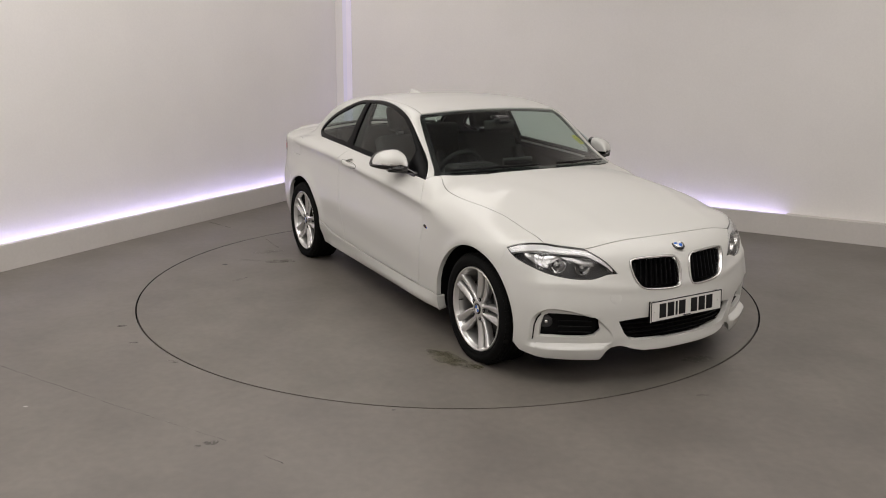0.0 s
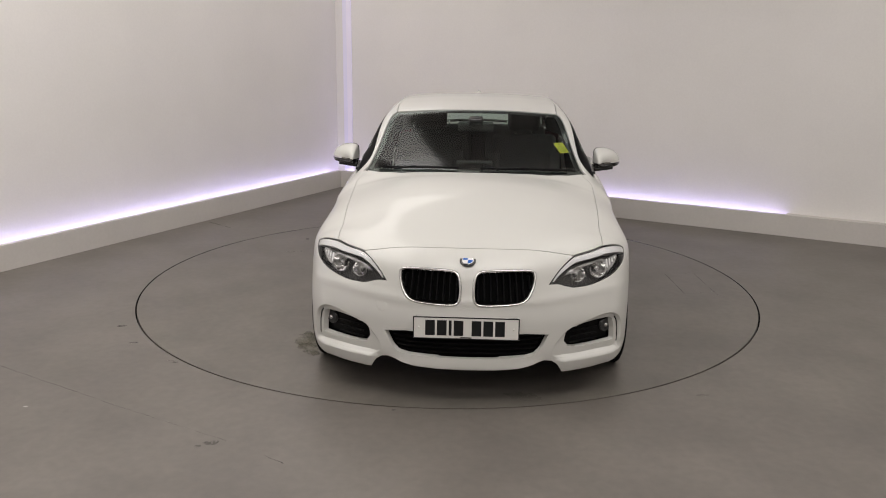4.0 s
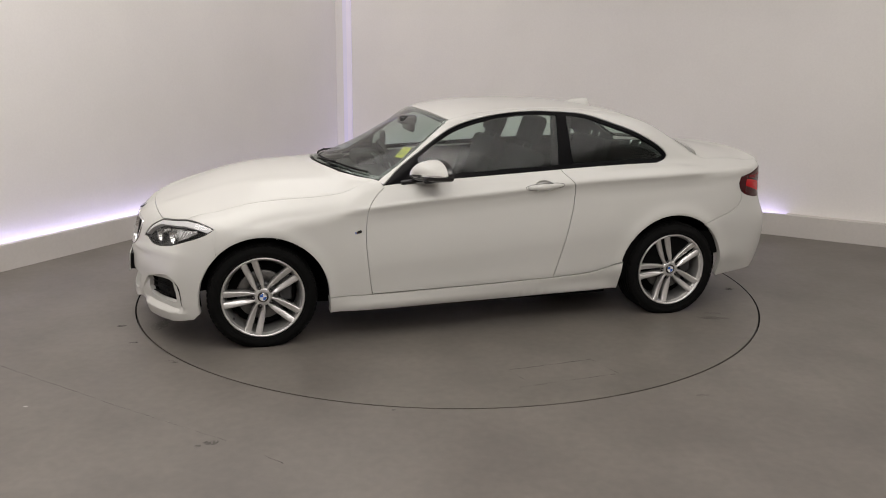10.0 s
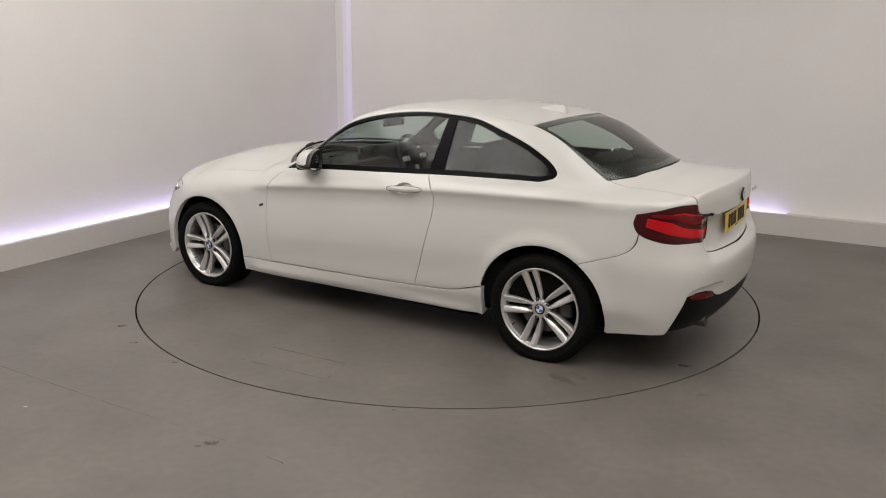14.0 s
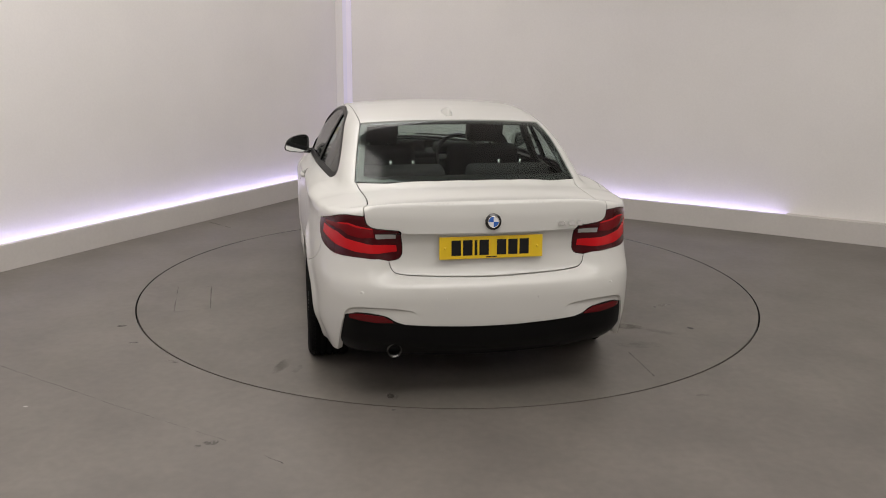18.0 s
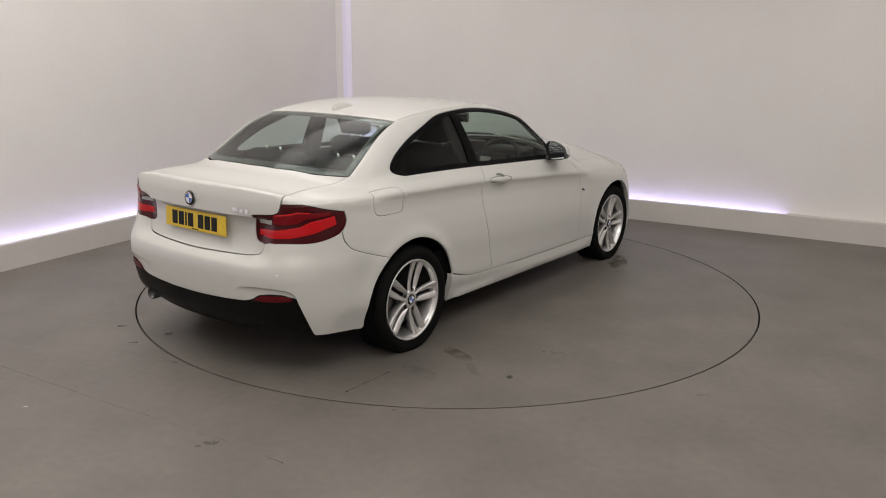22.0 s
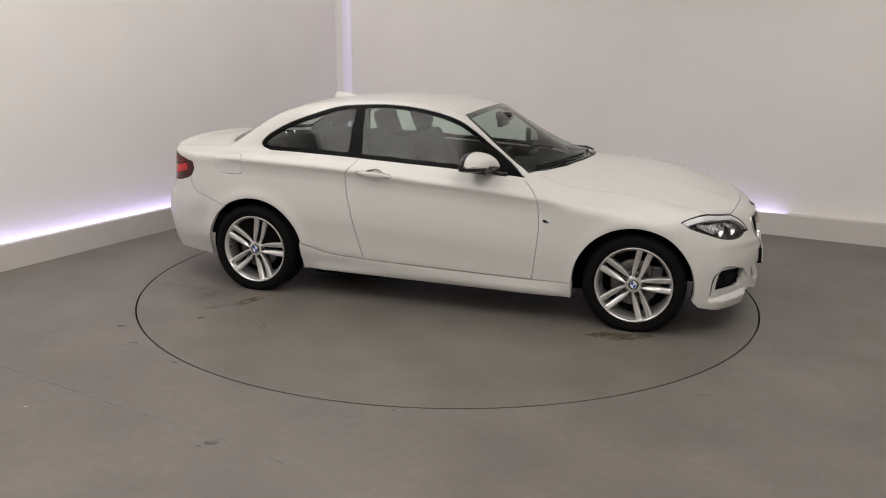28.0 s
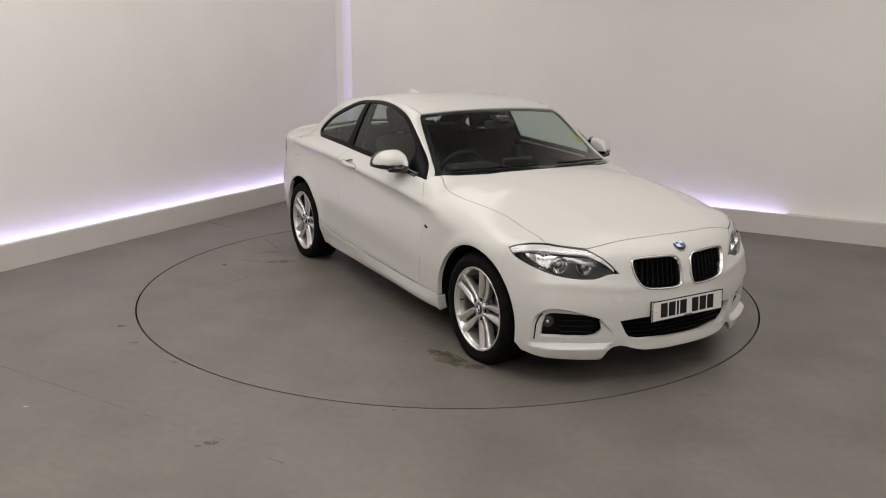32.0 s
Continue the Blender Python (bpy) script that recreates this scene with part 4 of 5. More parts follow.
# ---- lamps at the back ----
tail_loop = tail_top[:-1] + tail_in[:-1] + tail_inner[:-1] + tail_low[:-1]
for lamp, s in zip(panel("tail_lamp", tail_loop, REAR, DARK_RED, CAR, both=True, spacing=0.02, step=0.008, off=0.001, gap=0.0018, depth=0.02, label="dark red tail lamp with glowing-red bands"), (1, -1)):
    bandp = at_rear([(0.458, 0.782), (0.462, 0.812), (0.60, 0.822), (0.700, 0.842), (0.738, 0.868)]) + [(-1.915, 0.795, 0.890), (-1.905, 0.797, 0.845)] + at_rear([(0.745, 0.805), (0.66, 0.783), (0.55, 0.776)])
    upper = at_rear([(0.57, 0.856), (0.575, 0.890), (0.66, 0.902), (0.690, 0.914)]) + [(-1.935, 0.785, 0.912), (-1.930, 0.788, 0.898)] + at_rear([(0.722, 0.884), (0.69, 0.862), (0.63, 0.850)])
    thin = at_rear([(0.575, 0.893), (0.58, 0.899), (0.65, 0.909), (0.69, 0.920), (0.735, 0.916), (0.735, 0.911), (0.69, 0.913), (0.66, 0.903)])
    clear = at_rear([(0.464, 0.846), (0.466, 0.866), (0.565, 0.872), (0.562, 0.848)])
    panel("light_band", bandp, REAR, RED_LENS, lamp, sides=(s,), spacing=0.015, step=0.01, off=0.003, gap=0, depth=0.002)
    panel("light_band", upper, REAR, DEEP_RED, lamp, sides=(s,), spacing=0.015, step=0.01, off=0.003, gap=0, depth=0.002)
    panel("light_band", thin, REAR, RED_LENS, lamp, sides=(s,), spacing=0.015, step=0.01, off=0.0035, gap=0, depth=0.002)
    panel("reversing_lamp", clear, REAR, CLEAR_LENS, lamp, sides=(s,), spacing=0.015, step=0.01, off=0.003, gap=0, depth=0.002, label="clear ribbed reversing lamp")
panel("rear_reflector", at_rear([(0.70, 0.478), (0.66, 0.486), (0.54, 0.477), (0.50, 0.455), (0.487, 0.444), (0.57, 0.444), (0.70, 0.460)]), REAR, REFLECTOR, CAR, both=True, spacing=0.02, step=0.01, off=-0.004, gap=0.0, depth=0.01, label="dark red reflector strip")
diff_half = [(-2.264, 0.0, 0.424)] + low_mid[::-1][1:] + REFL_TOP[::-1] + [(-2.05, 0.752, 0.278), (-2.035, 0.755, 0.25), (-2.10, 0.70, 0.245), (-2.2, 0.45, 0.232), (-2.23, 0.2, 0.228), (-2.23, 0.0, 0.228)]
panel("rear_diffuser", flip(diff_half), REAR, BLACK, CAR, spacing=0.03, off=-0.010, gap=-0.004, depth=0.06, mold=lambda P, N: P + N * (-0.05 * np.clip((0.34 - P[:, 2]) / 0.1, 0, 1) ** 1.5)[:, None], label="matt black lower valance")
ex = part("exhaust_pipe", tube(0.036, 0.036, 0.14, 32, Matrix.Translation((-2.115, 0.478, 0.288)) @ pose(0, 0, 0, 0, 90, 0), caps=False), EXHAUST, CAR, "dull round steel tailpipe")
ex.modifiers.new("wall", "SOLIDIFY").thickness = 0.004
part("exhaust_inside", tube(0.033, 0.033, 0.01, 24, Matrix.Translation((-2.10, 0.478, 0.288)) @ pose(0, 0, 0, 0, 90, 0)), DARK, CAR)
for y, z in ((0.634, 0.593), (-0.634, 0.593), (0.235, 0.56), (-0.235, 0.56)):
    x = float(rear_x(np.array(abs(y)), np.array(z)))
    th = math.degrees(math.atan2(y, 1.4))
    part("parking_sensor", tube(0.0105, 0.0105, 0.006, 20, Matrix.Translation((x + 0.0036, y, z)) @ pose(0, 0, 0, 0, 0, -th * 0.9) @ pose(0, 0, 0, 0, 90, 0)), PAINT, CAR)

# ---- plates and badges ----


def plate(name, m, back, label):
    base = part(name, box(0.52, 0.111, 0.006, (0, 0, 0), 0.002, m=m), back, CAR, label, smooth=False)
    edge = bmesh.new()
    for sx, sy, ax, ay in ((0.52, 0.006, 0, 0.0525), (0.52, 0.004, 0, -0.0535), (0.005, 0.10, 0.2575, 0), (0.005, 0.10, -0.2575, 0)) if back is PLATE_W else ():
        bmesh.ops.create_cube(edge, size=1, matrix=m @ Matrix.Translation((ax, ay, 0.0036)) @ Matrix.Diagonal((sx, sy, 0.001, 1)))
    if back is PLATE_W:
        part("plate_border", edge, INK, base, smooth=False)
    x = -0.20
    for i in range(7):
        if i == 4:
            x += 0.030
        w = 0.014 if i == 2 else 0.047
        part("bar", box(w, 0.076, 0.0012, (x + w / 2, 0.0, 0.0036), m=m), INK, base, smooth=False)
        x += w + 0.0105
    part("small_bar", box(0.055, 0.005, 0.0012, (0.0, -0.0475, 0.0036), m=m), INK, base, smooth=False)
    for sx in (-0.232, 0.232):
        part("screw_cap", tube(0.006, 0.005, 0.004, 16, m @ Matrix.Translation((sx, 0.0, 0.0045))), back, base)
    return base


def facing(x, y, z, way, lean):
    """Local x to the viewer's right, local y up, local z out of the car's end."""
    base = Matrix(((0, 0, 1, 0), (1, 0, 0, 0), (0, 1, 0, 0), (0, 0, 0, 1))) if way > 0 else Matrix(((0, 0, -1, 0), (-1, 0, 0, 0), (0, 1, 0, 0), (0, 0, 0, 1)))
    return Matrix.Translation((x, y, z)) @ base @ pose(0, 0, 0, lean, 0, 0)


plate("front_number_plate", facing(2.117, 0.0, 0.419, 1, -4), PLATE_W, "white number plate with plain dark bars")
plate("rear_number_plate", facing(-2.190, 0.0, 0.803, -1, -3), PLATE_Y, "yellow number plate with plain dark bars")
part("plate_holder", box(0.50, 0.10, 0.03, (0, 0, 0), 0.004, m=facing(2.098, 0, 0.419, 1, -4)), BLACK, CAR, smooth=False)


def roundel(m, r, parent):
    base = part("round_badge", tube(r, r * 0.94, 0.006, 40, m), GLOSS_BLACK, parent, "round black-rimmed badge with blue and white quarters")
    for q in range(4):
        bm = bmesh.new()
        c = bm.verts.new((0, 0, 0.0042))
        ring = [bm.verts.new((r * 0.62 * math.cos(math.radians(90 * q + 90 * i / 10)), r * 0.62 * math.sin(math.radians(90 * q + 90 * i / 10)), 0.0038)) for i in range(11)]
        for i in range(10):
            bm.faces.new((c, ring[i], ring[i + 1]))
        bm.transform(m)
        part("quarter", bm, BLUE if q % 2 else WHITE, base)
    vs, fs = [], []
    for i in range(40):
        a = 2 * math.pi * i / 40
        for rr, zz in ((r * 0.62, 0.0040), (r * 0.66, 0.0052), (r * 0.70, 0.0040)):
            vs.append(m @ Vector((rr * math.cos(a), rr * math.sin(a), zz)))
    for i in range(40):
        for k in range(2):
            fs.append((i * 3 + k, i * 3 + k + 1, (i + 1) % 40 * 3 + k + 1, (i + 1) % 40 * 3 + k))
    raw("ring", vs, fs, CHROME, base)
    return base


roundel(facing(2.016, 0.0, 0.735, 1, -62), 0.041, CAR)
roundel(facing(-2.219, 0.0, 0.935, -1, -3), 0.041, CAR)
for i, (w, h) in enumerate(((0.028, 0.027), (0.010, 0.027), (0.028, 0.027), (0.026, 0.031))):
    part("model_badge_bar", box(w, h * 0.75, 0.004, ((0.335, 0.365, 0.39, 0.43)[i] + w / 2, 0, 0), 0.001, m=facing(-2.200, 0.0, 0.912, -1, -3)), CHROME, CAR, smooth=False)
for s in (1, -1):
    m = Matrix.Translation((0.775, s * (float(side_y(np.array(0.775), np.array(0.672))) + 0.001), 0.672))
    for k, (dx, w, mt) in enumerate(((0.016, 0.006, BLUE), (0.008, 0.006, DARK_RED), (-0.008, 0.024, GLOSS_BLACK))):
        part("side_badge", box(w, 0.004, 0.016 if k == 2 else 0.013, (dx, 0, 0), 0.001, m=m @ pose(0, 0, 0, 0, 18, 0)), mt, CAR, smooth=False)

# ---- front details ----


def ribbon(name, loop, chart, width, material, parent, off, depth=0.012, sides=(1,), label="", lift=0.006):
    """A moulded ring along an outline on the body, rounded across."""
    p = resample(np.stack(chart.flat(np.array(loop, float)), 1), 0.012)
    rows = []
    for k, (d, h) in enumerate(((0.0, 0.0), (width * 0.2, lift * 0.8), (width * 0.5, lift), (width * 0.85, lift * 0.6), (width, -depth))):
        q = inset(p, d)
        P = cast(chart, q[:, 0], q[:, 1])
        rows.append(P + body_n(P) * (off + h))
    n = len(p)
    for s in sides:
        vs = [(v[0], v[1] * s, v[2]) for r in rows for v in r.tolist()]
        fs = [(k * n + i, k * n + (i + 1) % n, (k + 1) * n + (i + 1) % n, (k + 1) * n + i) for k in range(len(rows) - 1) for i in range(n)]
        ob = raw(name, vs, fs if s > 0 else [f[::-1] for f in fs], material, parent, label)
    return ob


for s in (1, -1):
    kid = panel("kidney_grille", at_front(kidney), FRONT, DARK, CAR, sides=(s,), spacing=0.04, off=-0.045, gap=0.0, depth=0.0, label="black slatted kidney grille with a chrome surround")[0]
    ribbon("surround", at_front(kidney), FRONT, 0.012, SATIN, kid, -0.002, sides=(s,), lift=0.010, depth=0.02)
    for i in range(9):
        y = 0.052 + 0.031 * i
        zt, zb = 0.684 - 0.02 * max(0, i - 7), 0.542 + 0.035 * max(0, i - 6.5) ** 1.3
        x0 = float(Xf(np.array(y)))
        tilt = math.degrees(math.atan2(float(Df(np.array(zt)) - Df(np.array(zb))), zt - zb))
        xm = x0 + float(Df(np.array((zt + zb) / 2))) - 0.031
        part("slat", box(0.026, 0.0065, (zt - zb) / math.cos(math.radians(tilt)), (0, 0, 0), 0.002, 1, Matrix.Translation((xm, s * y, (zt + zb) / 2)) @ pose(0, 0, 0, 0, tilt, s * (4 + 3 * i))), BLACK, kid, smooth=False)
    fl = at_front(fog_hole)
    duct = panel("fog_lamp_duct", fl, FRONT, BLACK, CAR, sides=(s,), spacing=0.03, off=-0.065, gap=0.0, depth=0.0, label="black lower intake with a round fog lamp")[0]
    fx, fy, fz = 1.862, 0.706, 0.360
    mm = Matrix.Translation((fx - 0.046, s * fy + s * 0.002, fz)) @ pose(0, 0, 0, 0, 0, s * 34) @ pose(0, 0, 0, 0, 90, 0)
    part("fog_bezel", tube(0.040, 0.036, 0.03, 32, mm), GLOSS_BLACK, duct)
    part("fog_reflector", tube(0.034, 0.032, 0.010, 32, mm @ Matrix.Translation((0, 0, 0.012))), LAMP_GREY, duct, "round clear fog lamp")
    bm = bmesh.new()
    bmesh.ops.create_uvsphere(bm, u_segments=20, v_segments=8, radius=0.012, matrix=mm @ Matrix.Translation((0, 0, 0.016)))
    part("fog_bulb", bm, CHROME, duct)
    panel("air_slot", at_front([(0.772, 0.412), (0.787, 0.388), (0.797, 0.345), (0.800, 0.262), (0.796, 0.262), (0.793, 0.345), (0.783, 0.384), (0.769, 0.407)]), FRONT, BLACK, duct, sides=(s,), spacing=0.02, step=0.01, off=-0.0145, gap=0, depth=0.004)
    for k in range(3):
        z = 0.305 + 0.03 * k
        pts = at_front([(0.52, z), (0.60, z), (0.67, z)])
        a, b = Vector(pts[0]), Vector(pts[-1])
        part("duct_bar", box((b - a).length, 0.012, 0.006, (0, 0, 0), 0.001, 1, Matrix.Translation(((a.x + b.x) / 2 - 0.04, s * (a.y + b.y) / 2, z)) @ pose(0, 0, 0, 0, 0, s * 122)), BLACK, duct, smooth=False)
grl = panel("lower_grille", at_front(low_full), FRONT, DARK, CAR, spacing=0.04, off=-0.055, gap=0.0, depth=0.0, label="black lower mesh grille")[0]
for k in range(5):
    z = 0.270 + 0.024 * k
    w = 0.335 + 0.012 * k
    vs, fs = [], []
    for i in range(25):
        y = -w + 2 * w * i / 24
        x = float(Xf(np.array(abs(y)))) - 0.042
        vs += [(x, y, z - 0.003), (x, y, z + 0.003), (x - 0.03, y, z + 0.003), (x - 0.03, y, z - 0.003)]
    for i in range(24):
        for j in range(4):
            fs.append((i * 4 + j, i * 4 + (j + 1) % 4, i * 4 + 4 + (j + 1) % 4, i * 4 + 4 + j))
    raw("mesh_bar", vs, fs, BLACK, grl, smooth=False)

panel("towing_eye_cover", at_front([(-0.425 + 0.030 * math.cos(a), 0.498 + 0.030 * math.sin(a)) for a in np.linspace(0, 2 * math.pi, 33)[:-1]]), FRONT, PAINT, CAR, spacing=0.012, step=0.006, off=0.0003, gap=0.0, depth=0.003, tilt=0.10, label="round white towing eye cover")

# ---- headlamps ----
lamp_loop = lamp_top[::-1][:-1] + lamp_over[::-1][:-1] + lamp_in[::-1][:-1] + lamp_low[::-1][:-1]
for s in (1, -1):
    head = panel("headlamp", lamp_loop, FRONT, LAMP_GREY, CAR, sides=(s,), spacing=0.03, off=-0.050, gap=0.003, depth=0.0, label="clear headlamp with twin round reflectors and a white brow")[0]
    pane = panel("lens", lamp_loop, FRONT, LENS, head, sides=(s,), spacing=0.02, off=0.001, gap=0.003, depth=0.0)[0]
    pane.visible_shadow = False
    panel("rim", lamp_loop, FRONT, GLOSS_BLACK, head, holes=[shrink(FRONT, lamp_loop, 0.0050)], sides=(s,), spacing=0.02, off=-0.002, gap=0.001, depth=0.045)
    edge = np.stack(FRONT.flat(np.array(lamp_in[2:] + lamp_over[1:] + lamp_top[1:], float)), 1)
    n = len(edge)
    th = np.array([0.013 + 0.017 * (i / (n - 1)) ** 0.6 for i in range(n)])
    th[-3:] *= np.array([0.95, 0.7, 0.35])
    up, dn = edge - np.array([0, 0.0062]), edge - np.stack([np.zeros(n), 0.0062 + th], 1)
    panel("brow", np.vstack([up, dn[::-1]]), FRONT, WHITE, head, sides=(s,), spacing=0.02, off=-0.004, gap=0.0, depth=0.03, label="white light-guide brow")
    panel("chrome_bridge", at_front([(0.50, 0.655), (0.52, 0.680), (0.60, 0.704), (0.70, 0.714), (0.745, 0.700), (0.752, 0.668), (0.72, 0.645), (0.70, 0.668), (0.66, 0.700), (0.60, 0.690), (0.57, 0.665)]), FRONT, CLEAR_LENS, head, sides=(s,), spacing=0.03, off=-0.030, gap=0, depth=0.01)
    for k, (y, z, r) in enumerate(((0.655, 0.660, 0.044), (0.545, 0.648, 0.037))):
        x = float(Xf(np.array(y)) + Df(np.array(z)) * (1 + (y / 0.8) ** 2)) - 0.045
        mm = Matrix.Translation((x, s * y, z)) @ pose(0, 0, 0, 0, 0, s * 22) @ pose(0, 0, 0, 0, 90, 0)
        v, f = revolve([(r, 0.022), (r * 0.96, 0.018), (r * 0.8, 0.002), (r * 0.5, -0.014), (0.0, -0.02)], 32)
        raw("reflector", [mm @ Vector((a, c, b)) for a, b, c in v], f, CHROME, head)
        v, f = revolve([(r * 1.10, 0.02), (r * 1.05, 0.027), (r, 0.020)], 32)
        f = [q for q in f if not 9 <= q[0] // 3 <= 22]      # open towards the brow
        raw("reflector_ring", [mm @ Vector((a, c, b)) for a, b, c in v], f, CLEAR_LENS, head)
        bm = bmesh.new()
        bmesh.ops.create_uvsphere(bm, u_segments=24, v_segments=12, radius=r * 0.30, matrix=mm @ Matrix.Translation((0, 0, 0.0)))
        part("bulb", bm, CLEAR_LENS, head)
    panel("turn_lamp", at_front([(0.705, 0.648), (0.712, 0.692), (0.745, 0.712), (0.795, 0.716), (0.800, 0.700), (0.765, 0.668), (0.735, 0.650)]), FRONT, CLEAR_LENS, head, sides=(s,), spacing=0.02, off=-0.022, gap=0, depth=0.012, label="clear ribbed turn lamp")
    for k in range(4):
        y = 0.722 + 0.018 * k
        panel("rib", at_front([(y, 0.662 + 0.012 * k), (y + 0.004, 0.662 + 0.012 * k), (y + 0.004, 0.706), (y, 0.706)]), FRONT, WHITE, head, sides=(s,), spacing=0.02, off=-0.017, gap=0, depth=0.006)

# ---- handles, mirrors, fin, wipers ----


def spline_loop(pts, k):
    """Closed smooth curve through the points, k steps between each pair."""
    out, n = [], len(pts)
    for i in range(n):
        a, b, c, d = (np.array(pts[(i + j - 1) % n], float) for j in range(4))
        for j in range(k):
            t = j / k
            out.append(tuple((0.5 * (2 * b + (c - a) * t + (2 * a - 5 * b + 4 * c - d) * t * t + (3 * b - a - 3 * c + d) * t ** 3)).tolist()))
    return out


for door, s in zip(doors, (1, -1)):
    rows, n = [], 18
    for i in range(n + 1):
        t = i / n
        x = -0.290 - 0.245 * t
        env = math.sin(math.pi * min(1, max(0, t))) ** 0.45
        z0 = 0.895 + 0.013 * t
        hgt, out = 0.0150 * env + 0.003, 0.040 * (math.sin(math.pi * t) ** 0.4) + 0.004
        ring = []
        for k in range(12):
            a = 2 * math.pi * k / 12
            ring.append((x, z0 + hgt * math.sin(a), out * 0.55 + 0.012 * env * math.cos(a)))
        rows.append(ring)
    vs, fs = [], []
    for ring in rows:
        for x, z, o in ring:
            y = float(side_y(np.array(x), np.array(0.895))) - 0.010
            vs.append((x, s * (y + o), z))
    for i in range(n):
        for k in range(12):
            fs.append((i * 12 + k, i * 12 + (k + 1) % 12, (i + 1) * 12 + (k + 1) % 12, (i + 1) * 12 + k))
    fs += [tuple(range(12)), tuple(range(n * 12, n * 12 + 12))]
    raw("handle", vs, fs, PAINT, door, "body-coloured pull handle")
    # thin black ring added to draw the shade line round the handle
    shade_loop = [tuple(q) for q in on_side([(-0.4125 + 0.130 * math.cos(a), 0.9015 - 0.0065 * math.cos(a) + 0.0195 * math.copysign(abs(math.sin(a)) ** 0.7, math.sin(a))) for a in np.linspace(0, 2 * math.pi, 49)[:-1]])]
    panel("handle_shade_line", shade_loop, SIDE, BLACK, door, holes=[shrink(SIDE, shade_loop, 0.0013)], sides=(s,), spacing=0.02, step=0.006, off=0.0012, gap=0.0, depth=0.003)
    panel("handle_cup", cup, SIDE, PAINT, door, sides=(s,), spacing=0.02, step=0.01, off=-0.020, gap=-0.003, depth=0.0)
    # door mirror: one lofted housing, cut into cap, indicator strip and case
    ring = spline_loop([(0.802, 0.990), (0.802, 1.055), (0.814, 1.082), (0.85, 1.090), (0.91, 1.080), (0.955, 1.058), (0.978, 1.022), (0.984, 0.992), (0.97, 0.974), (0.92, 0.962), (0.85, 0.955), (0.81, 0.965)], 4)
    nr, layers = len(ring), []
    for v in [0.0, 0.02, 0.06, 0.15, 0.25, 0.36, 0.47, 0.58, 0.68, 0.77, 0.85, 0.91, 0.955, 0.985, 0.998]:
        k = (1 - v ** 3.0) ** 0.46 * (0.975 if v == 0 else 1)
        layers.append((0.270 + 0.185 * v, k))
    house = bmesh.new()
    rows = []
    for x, k in layers:
        rows.append([house.verts.new((x - 0.26 * (yv - 0.80), s * (0.838 + (yv - 0.838) * (0.35 + 0.65 * k if yv < 0.838 else k)), 0.992 + (zv - 0.992) * k)) for yv, zv in ring])
    for i in range(len(rows) - 1):
        for j in range(nr):
            q = [rows[i][j], rows[i][(j + 1) % nr], rows[i + 1][(j + 1) % nr], rows[i + 1][j]]
            house.faces.new(q if s > 0 else q[::-1])
    house.faces.new(rows[-1] if s > 0 else rows[-1][::-1])
    lip = []
    for x, k in ((0.270, 0.93), (0.282, 0.91)):
        lip.append([house.verts.new((x - 0.26 * (yv - 0.80), s * (0.89 + (yv - 0.89) * k), 1.022 + (zv - 1.022) * k)) for yv, zv in ring])
    for r0, r1 in ((lip[0], rows[0]), (lip[1], lip[0])):
        for j in range(nr):
            q = [r0[j], r0[(j + 1) % nr], r1[(j + 1) % nr], r1[j]]
            house.faces.new(q if s > 0 else q[::-1])
    glass_face = [v.co.copy() for v in lip[1]]
    seam = Vector((1.0, s * 0.26, 0.0)).normalized()      # across the housing, swept back
    at_seam = Vector((0.306, s * 0.80, 1.0))
    low_n, at_low = Vector((-0.06, -s * 0.10, 1.0)).normalized(), Vector((0.32, s * 0.80, 0.984))

    def cut(src, planes):
        bm = src.copy()
        for co, no in planes:
            bmesh.ops.bisect_plane(bm, geom=bm.verts[:] + bm.edges[:] + bm.faces[:], plane_co=co, plane_no=no, clear_inner=True)
        return bm
    up = Vector((0, 0, 0.009))
    mir = part("door_mirror", cut(house, [(at_seam, seam), (at_low + up, low_n)]), PAINT, CAR, "white door mirror with a black case and chrome strip")
    part("indicator_strip", cut(house, [(at_seam + seam * 0.012, seam), (at_low, low_n), (at_low + up, -low_n)]), CHROME, mir, "slim clear indicator strip")
    part("mirror_case", cut(house, [(at_seam, -seam)]), GLOSS_BLACK, mir, "black mirror case")
    part("mirror_base", cut(house, [(at_seam, seam), (at_low, -low_n)]), GLOSS_BLACK, mir)
    gl = bmesh.new()
    gv = [gl.verts.new(c) for c in glass_face]
    gl.faces.new(gv if s < 0 else gv[::-1])
    part("mirror_glass", gl, MIRROR, mir, "mirror glass")
    house.free()
    foot = bmesh.new()
    bmesh.ops.create_cube(foot, size=1, matrix=Matrix.Translation((0.352, s * 0.832, 0.963)) @ pose(0, 0, 0, s * 6, 0, s * 13) @ Matrix.Diagonal((0.115, 0.17, 0.030, 1)))
    bmesh.ops.bevel(foot, geom=foot.edges[:], offset=0.012, segments=3, profile=0.6, affect="EDGES")
    part("mirror_foot", foot, GLOSS_BLACK, mir)
    arm = bmesh.new()
    bmesh.ops.create_cube(arm, size=1, matrix=Matrix.Translation((0.415, s * 0.778, 0.955)) @ pose(0, 0, 0, 0, 8, s * -4) @ Matrix.Diagonal((0.17, 0.045, 0.034, 1)))
    bmesh.ops.bevel(arm, geom=arm.edges[:], offset=0.011, segments=3, profile=0.6, affect="EDGES")
    part("mirror_arm", arm, GLOSS_BLACK, mir)

